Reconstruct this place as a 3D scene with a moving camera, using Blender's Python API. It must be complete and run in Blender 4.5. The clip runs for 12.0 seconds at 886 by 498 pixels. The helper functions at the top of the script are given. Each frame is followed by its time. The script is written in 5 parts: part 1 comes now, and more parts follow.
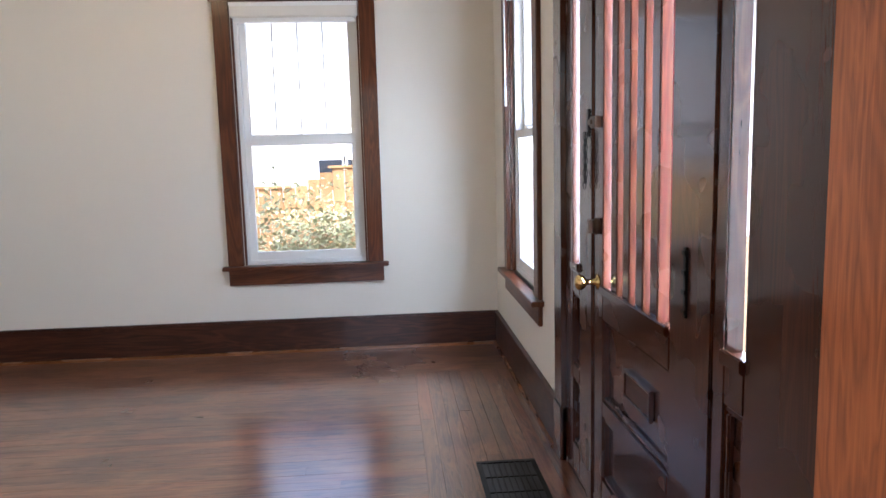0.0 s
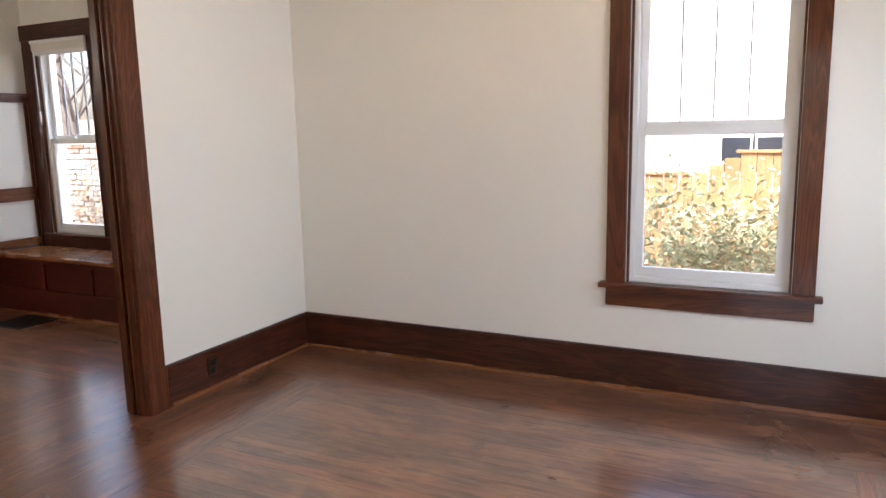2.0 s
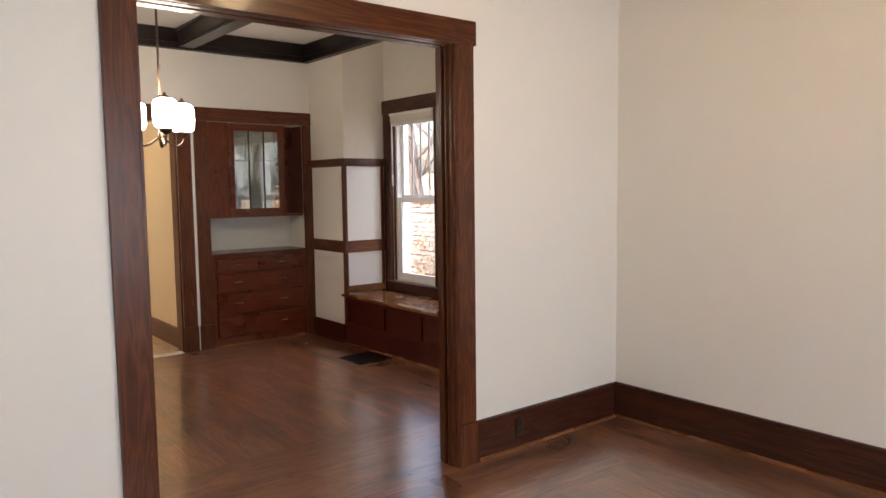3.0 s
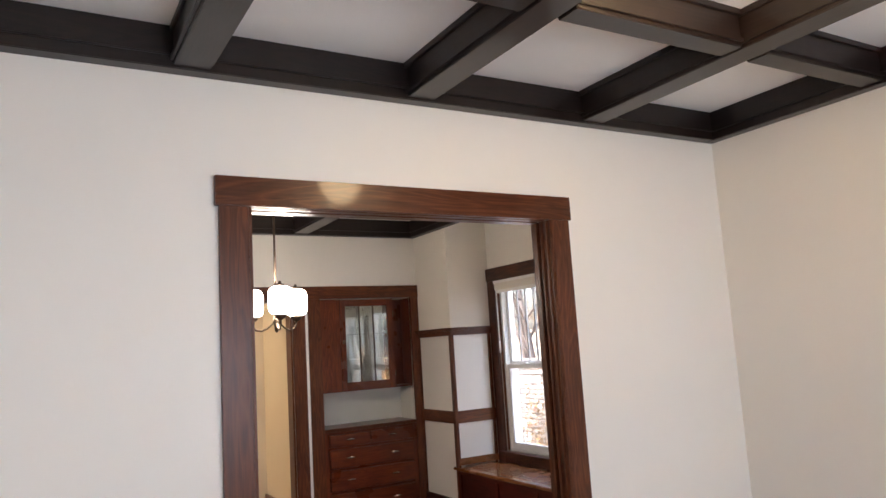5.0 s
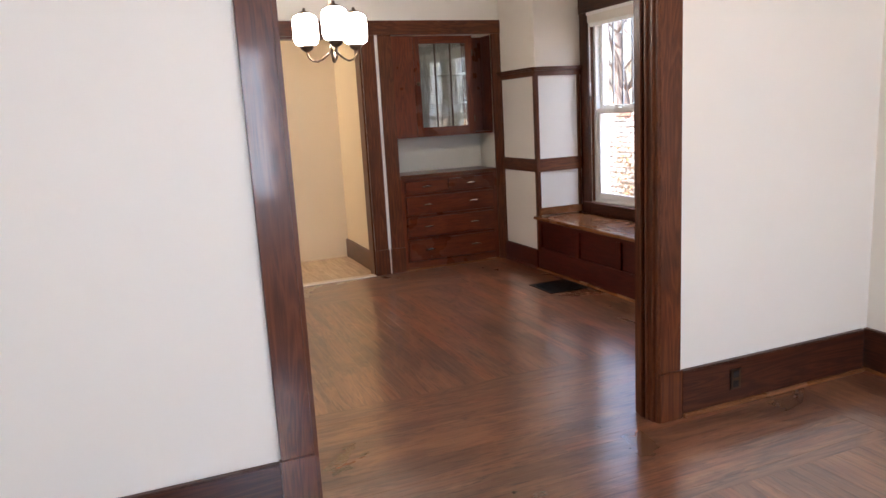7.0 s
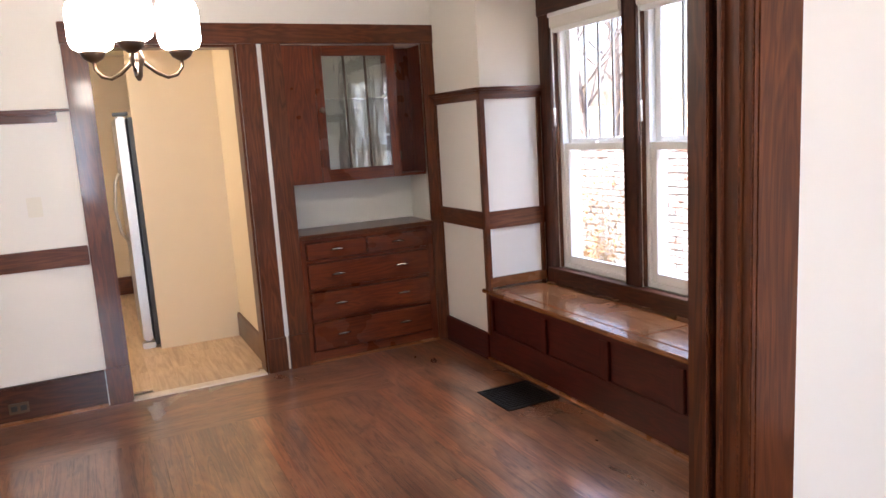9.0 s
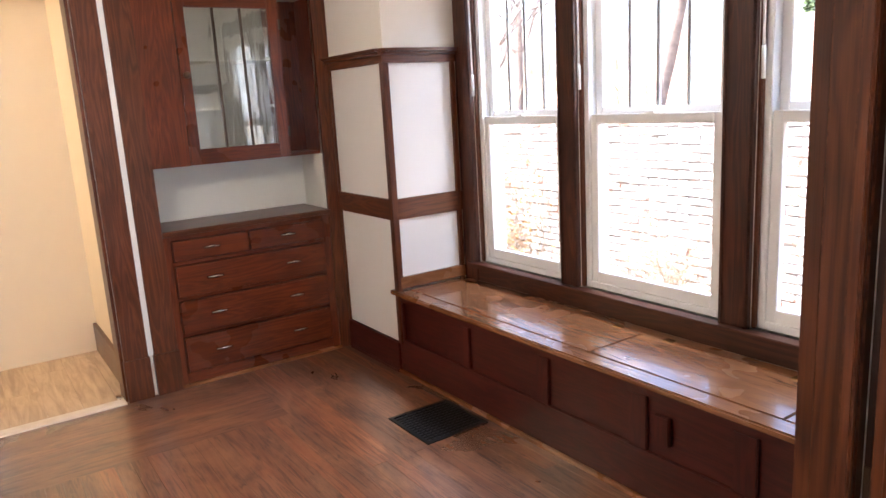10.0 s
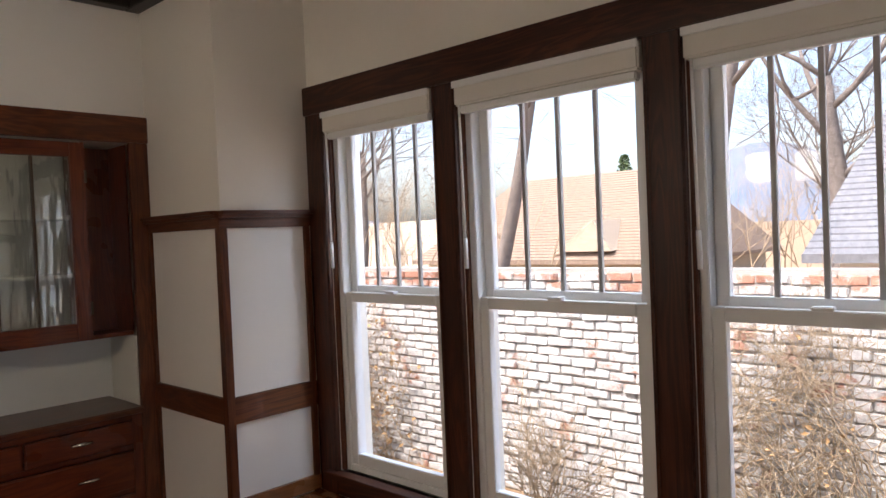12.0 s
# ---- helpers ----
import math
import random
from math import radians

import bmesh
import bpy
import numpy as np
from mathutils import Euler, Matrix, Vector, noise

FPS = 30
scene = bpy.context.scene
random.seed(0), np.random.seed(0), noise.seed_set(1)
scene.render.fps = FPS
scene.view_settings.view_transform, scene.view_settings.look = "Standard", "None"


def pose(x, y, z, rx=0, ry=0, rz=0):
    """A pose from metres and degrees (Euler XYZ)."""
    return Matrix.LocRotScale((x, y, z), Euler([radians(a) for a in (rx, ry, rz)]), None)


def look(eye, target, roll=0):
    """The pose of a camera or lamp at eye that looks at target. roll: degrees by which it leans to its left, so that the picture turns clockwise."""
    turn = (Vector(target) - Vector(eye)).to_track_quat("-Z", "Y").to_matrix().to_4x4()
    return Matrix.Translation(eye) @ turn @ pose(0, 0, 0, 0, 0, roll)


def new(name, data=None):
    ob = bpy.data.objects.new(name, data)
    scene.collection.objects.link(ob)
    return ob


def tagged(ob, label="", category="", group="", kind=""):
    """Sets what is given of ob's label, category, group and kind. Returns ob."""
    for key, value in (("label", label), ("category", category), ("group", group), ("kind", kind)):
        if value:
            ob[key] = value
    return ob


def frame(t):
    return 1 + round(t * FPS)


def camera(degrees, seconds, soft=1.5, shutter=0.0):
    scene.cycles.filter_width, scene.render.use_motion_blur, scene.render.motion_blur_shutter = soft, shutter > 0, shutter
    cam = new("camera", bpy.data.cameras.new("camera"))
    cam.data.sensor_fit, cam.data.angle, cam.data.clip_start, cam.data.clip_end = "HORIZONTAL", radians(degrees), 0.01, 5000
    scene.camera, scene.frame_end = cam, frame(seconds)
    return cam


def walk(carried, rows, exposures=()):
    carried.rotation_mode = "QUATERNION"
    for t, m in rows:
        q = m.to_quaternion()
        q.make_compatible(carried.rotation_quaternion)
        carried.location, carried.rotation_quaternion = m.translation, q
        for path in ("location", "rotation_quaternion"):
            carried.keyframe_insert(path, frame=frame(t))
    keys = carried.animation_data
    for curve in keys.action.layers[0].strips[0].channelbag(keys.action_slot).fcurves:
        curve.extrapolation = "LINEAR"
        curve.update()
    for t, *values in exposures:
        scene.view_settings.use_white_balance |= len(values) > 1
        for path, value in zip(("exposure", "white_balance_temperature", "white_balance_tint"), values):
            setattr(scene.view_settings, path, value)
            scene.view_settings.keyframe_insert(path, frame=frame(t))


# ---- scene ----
cam = camera(63.5, 12.0)
PATH = [
    (0, (0.005, 0.45, 1.362), (0.147, 2.426, 1.092), -1.5),
    (0.5, (-0.026, 0.835, 1.395), (-0.033, 2.822, 1.166), -2.4),
    (1, (-0.042, 1.156, 1.447), (-0.306, 3.127, 1.233), -2.1),
    (1.5, (-0.097, 1.322, 1.482), (-0.656, 3.221, 1.192), -1.5),
    (2, (-0.172, 1.409, 1.488), (-1.047, 3.176, 1.158), -1.2),
    (2.5, (-0.209, 1.446, 1.523), (-1.464, 2.968, 1.198), -1.4),
    (3, (-0.209, 1.462, 1.578), (-1.764, 2.708, 1.406), -0.7),
    (3.5, (-0.137, 1.485, 1.67), (-1.729, 2.657, 1.972), -0.3),
    (5.5, (-0.188, 1.528, 1.697), (-1.97, 2.427, 1.827), -3.4),
    (6, (-0.138, 1.576, 1.557), (-1.976, 2.333, 1.33), -4.0),
    (6.5, (-0.295, 1.694, 1.512), (-2.121, 2.413, 1.13), -3.4),
    (8.5, (-1.851, 2.579, 1.567), (-3.657, 3.387, 1.272), -3.2),
    (9, (-2.239, 2.823, 1.614), (-4.014, 3.684, 1.287), -3.5),
    (9.5, (-2.61, 2.992, 1.587), (-4.327, 3.952, 1.225), -3.5),
    (10, (-2.949, 3.184, 1.584), (-4.577, 4.272, 1.177), -3.3),
    (10.5, (-3.16, 3.377, 1.558), (-4.702, 4.579, 1.135), -2.9),
    (11, (-3.318, 3.506, 1.627), (-4.767, 4.85, 1.318), -2.0),
    (11.5, (-3.478, 3.573, 1.706), (-4.822, 5.048, 1.57), -1.3),
    (12, (-3.604, 3.569, 1.738), (-4.967, 5.032, 1.694), -2.4),
]
EXPOSURES = [(0.0, 2.35, 5600, 10), (1.0, 2.3, 6400, 12), (2.0, 2.5, 6100, 12), (2.5, 2.6, 6000, 12), (3.0, 2.5, 6550, 14), (3.5, 2.45, 6900, 17), (5.5, 2.6, 6000, 14), (6.5, 2.75, 6100, 16), (8.5, 2.95, 6000, 17),
             (9.5, 3.25, 6000, 18), (10.5, 3.4, 6150, 17), (11.0, 2.8, 6250, 16), (11.5, 2.0, 6300, 15), (12.0, 1.8, 6300, 15)]
walk(cam, [(t, look(eye, target, roll)) for t, eye, target, roll in PATH], EXPOSURES)

# ---- world, sun and exposure ----
SUN_EL, SUN_AZ = 58.0, 200.0      # azimuth clockwise from +y
world = bpy.data.worlds.new("sky")
scene.world = world
world.use_nodes = True
wt = world.node_tree
sky = wt.nodes.new("ShaderNodeTexSky")
sky.sky_type, sky.sun_disc = "NISHITA", False
sky.sun_elevation, sky.sun_rotation = radians(SUN_EL), radians(SUN_AZ)
sky.air_density, sky.dust_density = 1.0, 4.0
wt.links.new(sky.outputs[0], wt.nodes["Background"].inputs[0])
wt.nodes["Background"].inputs[1].default_value = 0.15
sun = new("sun", bpy.data.lights.new("sun", "SUN"))
sun.data.energy, sun.data.angle, sun.data.color = 1.9, radians(0.5), (1.0, 0.95, 0.87)
_a, _e = radians(SUN_AZ), radians(SUN_EL)
_d = Vector((math.sin(_a) * math.cos(_e), math.cos(_a) * math.cos(_e), math.sin(_e)))
sun.matrix_basis = look(tuple(_d * 30), (0, 0, 0))

# daylight of the open porch side, in the window and entrance openings
for nm, yc, zc, wy, hz, power in (("window_daylight", 4.395, 1.48, 0.72, 1.6, 15.0), ("entrance_daylight", 2.545, 1.5, 1.6, 1.25, 46.0)):
    dl = new(nm, bpy.data.lights.new(nm, "AREA"))
    dl.data.shape, dl.data.size, dl.data.size_y, dl.data.energy, dl.data.color = "RECTANGLE", hz, wy, power, (0.80, 0.90, 1.0)
    dl.matrix_basis = look((1.06, yc, zc), (0.0, yc, zc))

# added area lamp, hidden above the bay's window heads, to strengthen the sky's light
dl = new("bay_daylight", bpy.data.lights.new("bay_daylight", "AREA"))
dl.data.shape, dl.data.size, dl.data.size_y, dl.data.energy, dl.data.color = "RECTANGLE", 2.9, 0.9, 32.0, (0.80, 0.90, 1.0)
dl.matrix_basis = look((-5.06, 6.45, 3.25), (-5.06, 5.2, 1.0))

# ---- materials ----
def material(name, base=(0.5, 0.5, 0.5), rough=0.5, metal=0.0):
    m = bpy.data.materials.new(name)
    m.use_nodes = True
    b = m.node_tree.nodes["Principled BSDF"]
    b.inputs["Base Color"].default_value = (*base, 1)
    b.inputs["Roughness"].default_value = rough
    b.inputs["Metallic"].default_value = metal
    return m, m.node_tree, b


def coords(t, scale=(1, 1, 1), shift=False):
    c = t.nodes.new("ShaderNodeTexCoord")
    mp = t.nodes.new("ShaderNodeMapping")
    mp.inputs["Scale"].default_value = scale
    t.links.new(c.outputs["Object"], mp.inputs["Vector"])
    if shift:
        info = t.nodes.new("ShaderNodeObjectInfo")
        mul = t.nodes.new("ShaderNodeVectorMath")
        mul.operation = "MULTIPLY"
        mul.inputs[1].default_value = (37, 53, 71)
        t.links.new(info.outputs["Random"], mul.inputs[0])
        t.links.new(mul.outputs[0], mp.inputs["Location"])
    return mp.outputs[0]


def noise_tex(t, vec, scale, detail=4.0, rough=0.55, distort=0.0):
    n = t.nodes.new("ShaderNodeTexNoise")
    n.inputs["Scale"].default_value = scale
    n.inputs["Detail"].default_value = detail
    n.inputs["Roughness"].default_value = rough
    n.inputs["Distortion"].default_value = distort
    t.links.new(vec, n.inputs["Vector"])
    return n.outputs["Fac"]


def ramp(t, fac, stops):
    r = t.nodes.new("ShaderNodeValToRGB")
    els = r.color_ramp.elements
    while len(els) < len(stops):
        els.new(0.5)
    for e, (p, c) in zip(els, stops):
        e.position, e.color = p, (*c, 1)
    t.links.new(fac, r.inputs[0])
    return r.outputs[0]


def mix(t, a, b, fac, mode="MIX"):
    n = t.nodes.new("ShaderNodeMix")
    n.data_type, n.blend_type = "RGBA", mode
    for sock, v in ((n.inputs[6], a), (n.inputs[7], b), (n.inputs[0], fac)):
        if isinstance(v, (int, float)):
            sock.default_value = v
        elif isinstance(v, tuple):
            sock.default_value = (*v, 1)
        else:
            t.links.new(v, sock)
    return n.outputs[2]


def bump(t, b, height, strength, dist=0.002):
    n = t.nodes.new("ShaderNodeBump")
    n.inputs["Strength"].default_value = strength
    n.inputs["Distance"].default_value = dist
    t.links.new(height, n.inputs["Height"])
    t.links.new(n.outputs[0], b.inputs["Normal"])


def span(t, fac, lo, hi):
    n = t.nodes.new("ShaderNodeMapRange")
    n.inputs["To Min"].default_value, n.inputs["To Max"].default_value = lo, hi
    t.links.new(fac, n.inputs["Value"])
    return n.outputs[0]


def wood(name, axis, light, mid, dark, rough=0.32, shift=True, figure=1.0, coat=0.4):
    """Stained softwood with its grain along axis."""
    m, t, b = material(name, mid, rough)
    s = [1.0, 1.0, 1.0]
    s[axis] = 0.10
    v = coords(t, tuple(s), shift)
    fig = noise_tex(t, v, 9, 2, 0.5, 2.2 * figure)
    w = t.nodes.new("ShaderNodeMath")
    w.operation = "PINGPONG"
    mul = t.nodes.new("ShaderNodeMath")
    mul.operation = "MULTIPLY"
    mul.inputs[1].default_value = 11.0
    t.links.new(fig, mul.inputs[0])
    t.links.new(mul.outputs[0], w.inputs[0])
    w.inputs[1].default_value = 1.0
    col = ramp(t, w.outputs[0], [(0.0, tuple(0.4 * a + 0.6 * c for a, c in zip(dark, mid))), (0.4, mid), (1.0, tuple(0.55 * a + 0.45 * c for a, c in zip(light, mid)))])
    s2 = [1.0, 1.0, 1.0]
    s2[axis] = 0.02
    fine = noise_tex(t, coords(t, tuple(s2), shift), 260, 3, 0.7)
    col = mix(t, col, ramp(t, fine, [(0.3, dark), (0.65, light)]), 0.25)
    cloud = noise_tex(t, coords(t, (1, 1, 1), shift), 2.3, 3, 0.6)
    col = mix(t, col, ramp(t, cloud, [(0.3, (0.45, 0.42, 0.40)), (0.7, (1.0, 1.0, 1.0))]), 0.6, "MULTIPLY")
    t.links.new(col, b.inputs["Base Color"])
    t.links.new(span(t, cloud, rough - 0.07, rough + 0.1), b.inputs["Roughness"])
    b.inputs["Coat Weight"].default_value = coat
    b.inputs["Specular IOR Level"].default_value = 0.3
    b.inputs["Coat Roughness"].default_value = 0.09
    bump(t, b, fine, 0.18, 0.001)
    return m


TRIM = [wood("stained_trim_" + "xyz"[i], i, (0.200, 0.060, 0.019), (0.092, 0.024, 0.0085), (0.020, 0.006, 0.0035), coat=0.25) for i in range(3)]
BASE = [wood("stained_base_" + "xyz"[i], i, (0.130, 0.038, 0.015), (0.042, 0.011, 0.006), (0.009, 0.0032, 0.0025), 0.38, coat=0.25) for i in range(3)]
RED = [wood("reddish_cabinet_" + "xyz"[i], i, (0.21, 0.048, 0.013), (0.115, 0.022, 0.0075), (0.034, 0.007, 0.0035), 0.28, coat=0.3) for i in range(3)]
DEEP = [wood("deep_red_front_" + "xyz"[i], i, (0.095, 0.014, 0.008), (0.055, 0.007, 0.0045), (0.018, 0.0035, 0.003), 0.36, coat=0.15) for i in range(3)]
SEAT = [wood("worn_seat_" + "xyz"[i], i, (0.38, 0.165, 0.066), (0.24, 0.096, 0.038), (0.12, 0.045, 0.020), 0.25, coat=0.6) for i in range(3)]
# hall casing wood, brightened to orange to carry the sun on it
SUNLIT_WOOD = [wood("sunlit_casing_" + "xyz"[i], i, (0.85, 0.30, 0.11), (0.62, 0.20, 0.075), (0.20, 0.07, 0.035), 0.35, figure=2.0, coat=0.4) for i in range(3)]
DOORWOOD = [wood("varnished_door_" + "xyz"[i], i, (0.135, 0.044, 0.019), (0.068, 0.020, 0.010), (0.020, 0.006, 0.004), 0.25, coat=0.65) for i in range(3)]
BEAM = [wood("dark_beam_" + "xyz"[i], i, (0.026, 0.014, 0.010), (0.013, 0.007, 0.0055), (0.006, 0.0035, 0.003), 0.42) for i in range(3)]
FENCE = [wood("cedar_fence_" + "xyz"[i], i, (0.55, 0.34, 0.16), (0.45, 0.26, 0.12), (0.3, 0.16, 0.07), 0.8, coat=0.0) for i in range(3)]


def floor_wood(name, axis):
    m, t, b = material(name, (0.12, 0.05, 0.03), 0.26)
    info = t.nodes.new("ShaderNodeObjectInfo")
    att = t.nodes.new("ShaderNodeAttribute")
    att.attribute_name = "tone"
    both = t.nodes.new("ShaderNodeMath")
    both.operation = "ADD"
    t.links.new(info.outputs["Random"], both.inputs[0])
    t.links.new(att.outputs["Fac"], both.inputs[1])
    fr = t.nodes.new("ShaderNodeMath")
    fr.operation = "FRACT"
    t.links.new(both.outputs[0], fr.inputs[0])
    s = [1.0, 1.0, 1.0]
    s[axis] = 0.06
    geo = t.nodes.new("ShaderNodeNewGeometry")
    mp = t.nodes.new("ShaderNodeMapping")
    mp.inputs["Scale"].default_value = s
    off = t.nodes.new("ShaderNodeVectorMath")
    off.operation = "MULTIPLY"
    off.inputs[1].default_value = (3.1, 5.7, 17.0)
    t.links.new(fr.outputs[0], off.inputs[0])
    t.links.new(off.outputs[0], mp.inputs["Location"])
    t.links.new(geo.outputs["Position"], mp.inputs["Vector"])
    fig = noise_tex(t, mp.outputs[0], 26, 3, 0.55, 1.3)
    col = ramp(t, fig, [(0.24, (0.062, 0.026, 0.016)), (0.42, (0.19, 0.080, 0.042)), (0.52, (0.23, 0.112, 0.062)), (0.58, (0.105, 0.046, 0.027)), (0.70, (0.29, 0.145, 0.080)), (0.80, (0.15, 0.066, 0.038))])
    tint = ramp(t, fr.outputs[0], [(0.0, (0.80, 0.77, 0.77)), (0.5, (1.0, 0.97, 0.96)), (0.88, (1.1, 1.03, 1.0)), (1.0, (1.4, 1.1, 0.9))])
    col = mix(t, col, tint, 1.0, "MULTIPLY")
    mp2 = t.nodes.new("ShaderNodeMapping")
    t.links.new(geo.outputs["Position"], mp2.inputs["Vector"])
    wear = noise_tex(t, mp2.outputs[0], 1.1, 5, 0.6, 0.6)
    col = mix(t, col, ramp(t, wear, [(0.35, (0.58, 0.53, 0.52)), (0.68, (1.3, 1.22, 1.16))]), 0.8, "MULTIPLY")
    s4 = [1.0, 1.0, 1.0]
    s4[axis] = 0.35
    mp4 = t.nodes.new("ShaderNodeMapping")
    mp4.inputs["Scale"].default_value = s4
    t.links.new(geo.outputs["Position"], mp4.inputs["Vector"])
    rub = noise_tex(t, mp4.outputs[0], 4.5, 6, 0.68, 0.8)
    col = mix(t, col, (0.36, 0.165, 0.08), span(t, ramp(t, rub, [(0.50, (0, 0, 0)), (0.68, (1, 1, 1))]), 0.0, 0.6))
    col = mix(t, col, (0.045, 0.02, 0.014), span(t, ramp(t, rub, [(0.30, (1, 1, 1)), (0.44, (0, 0, 0))]), 0.0, 0.55))
    s3 = [1.0, 1.0, 1.0]
    s3[axis] = 0.03
    mp3 = t.nodes.new("ShaderNodeMapping")
    mp3.inputs["Scale"].default_value = s3
    t.links.new(geo.outputs["Position"], mp3.inputs["Vector"])
    scuff = noise_tex(t, mp3.outputs[0], 55, 4, 0.7)
    spots = ramp(t, scuff, [(0.62, (0, 0, 0)), (0.74, (1, 1, 1))])
    col = mix(t, col, (0.36, 0.21, 0.12), span(t, spots, 0.0, 0.45))
    t.links.new(col, b.inputs["Base Color"])
    t.links.new(span(t, wear, 0.20, 0.40), b.inputs["Roughness"])
    b.inputs["Coat Weight"].default_value = 1.0
    b.inputs["Coat IOR"].default_value = 1.9
    b.inputs["Coat Roughness"].default_value = 0.19
    bump(t, b, scuff, 0.12, 0.001)
    return m


FLOOR_X, FLOOR_Y = floor_wood("fir_floor_x", 0), floor_wood("fir_floor_y", 1)


def plaster(name, base, rough=0.6):
    m, t, b = material(name, base, rough)
    v = coords(t)
    big = noise_tex(t, v, 1.3, 4, 0.6)
    t.links.new(mix(t, tuple(c * 0.96 for c in base), tuple(min(1, c * 1.03) for c in base), big), b.inputs["Base Color"])
    fine = noise_tex(t, v, 70, 5, 0.65)
    bump(t, b, mix(t, fine, noise_tex(t, v, 7, 3), 0.5), 0.16, 0.002)
    return m


WALL = plaster("cream_wall_paint", (0.79, 0.75, 0.675))
PANEL = plaster("wainscot_panel_paint", (0.78, 0.75, 0.70))
CEIL = plaster("ceiling_paint", (0.80, 0.78, 0.73), 0.75)
TAN = plaster("tan_wall_paint", (0.76, 0.64, 0.47))
NICHE = plaster("niche_paint", (0.72, 0.70, 0.62))
VINYL = material("white_vinyl", (0.80, 0.80, 0.79), 0.35)[0]
FABRIC = material("blind_fabric", (0.72, 0.69, 0.63), 0.8)[0]
LEAD = material("grey_glazing_bar", (0.42, 0.41, 0.40), 0.5)[0]
BRASS = material("polished_brass", (0.80, 0.57, 0.22), 0.18, 1.0)[0]
BRONZE = material("aged_bronze", (0.12, 0.085, 0.06), 0.38, 1.0)[0]
IRON = material("black_iron", (0.015, 0.014, 0.014), 0.45, 0.6)[0]
STEEL = material("stainless_steel", (0.48, 0.47, 0.45), 0.42, 1.0)[0]
CHROME = material("tarnished_nickel", (0.55, 0.50, 0.43), 0.25, 1.0)[0]
BLACK = material("black_plastic", (0.012, 0.012, 0.013), 0.4)[0]
IVORY = material("ivory_plastic", (0.74, 0.70, 0.60), 0.35)[0]
CREAM = material("cream_cabinet_paint", (0.78, 0.70, 0.55), 0.4)[0]
REDPAINT = material("red_exterior_paint", (0.70, 0.07, 0.09), 0.4)[0]
SHELF = material("glass_shelf_edge", (0.25, 0.30, 0.25), 0.2)[0]


def glass(name, tint=(1, 1, 1), gloss=1.0):
    m, t, b = material(name)
    t.nodes.remove(b)
    tr = t.nodes.new("ShaderNodeBsdfTransparent")
    tr.inputs[0].default_value = (*tint, 1)
    gl = t.nodes.new("ShaderNodeBsdfGlossy")
    gl.inputs["Roughness"].default_value = 0.02
    lw = t.nodes.new("ShaderNodeLayerWeight")
    pw = t.nodes.new("ShaderNodeMath")
    pw.operation = "POWER"
    pw.inputs[1].default_value = 3.0
    t.links.new(lw.outputs["Facing"], pw.inputs[0])
    fr = t.nodes.new("ShaderNodeMapRange")
    fr.inputs["To Min"].default_value, fr.inputs["To Max"].default_value = 0.03 * gloss, 0.5
    t.links.new(pw.outputs[0], fr.inputs["Value"])
    mx = t.nodes.new("ShaderNodeMixShader")
    t.links.new(fr.outputs[0], mx.inputs[0])
    t.links.new(tr.outputs[0], mx.inputs[1])
    t.links.new(gl.outputs[0], mx.inputs[2])
    t.links.new(mx.outputs[0], t.nodes["Material Output"].inputs[0])
    return m, t, gl


GLASS = glass("window_glass", gloss=0.3)[0]
OLDGLASS, _t, _g = glass("wavy_old_glass", (0.93, 0.95, 0.9), 7.0)
_n = noise_tex(_t, coords(_t, (6, 6, 1.2)), 2.2, 2)
_b = _t.nodes.new("ShaderNodeBump")
_b.inputs["Strength"].default_value, _b.inputs["Distance"].default_value = 0.14, 0.01
_t.links.new(_n, _b.inputs["Height"])
_t.links.new(_b.outputs[0], _g.inputs["Normal"])


def opal(name, strength, color):
    m, t, b = material(name, (0.85, 0.8, 0.7), 0.3)
    b.inputs["Emission Color"].default_value = (*color, 1)
    b.inputs["Emission Strength"].default_value = strength
    return m


OPAL = opal("lit_opal_glass", 9.5, (1.0, 0.88, 0.70))
OPAL_WARM = opal("lit_amber_glass", 7.5, (1.0, 0.72, 0.38))

LVP, _t, _bs = material("light_oak_plank", (0.5, 0.36, 0.22), 0.4)
_v = coords(_t, (0.12, 1, 1), True)
_c = ramp(_t, noise_tex(_t, _v, 22, 4, 0.6, 0.8), [(0.3, (0.33, 0.22, 0.13)), (0.55, (0.50, 0.36, 0.23)), (0.75, (0.58, 0.44, 0.29))])
_t.links.new(_c, _bs.inputs["Base Color"])



def rough_mat(name, stops, scale, rough=0.9, detail=6):
    m, t, b = material(name, stops[0][1], rough)
    n = noise_tex(t, coords(t), scale, detail, 0.65)
    t.links.new(ramp(t, n, stops), b.inputs["Base Color"])
    bump(t, b, n, 0.5, 0.02)
    return m


PALE = rough_mat("pale_threshold_wood", [(0.3, (0.58, 0.50, 0.42)), (0.7, (0.72, 0.65, 0.57))], 14, 0.45)


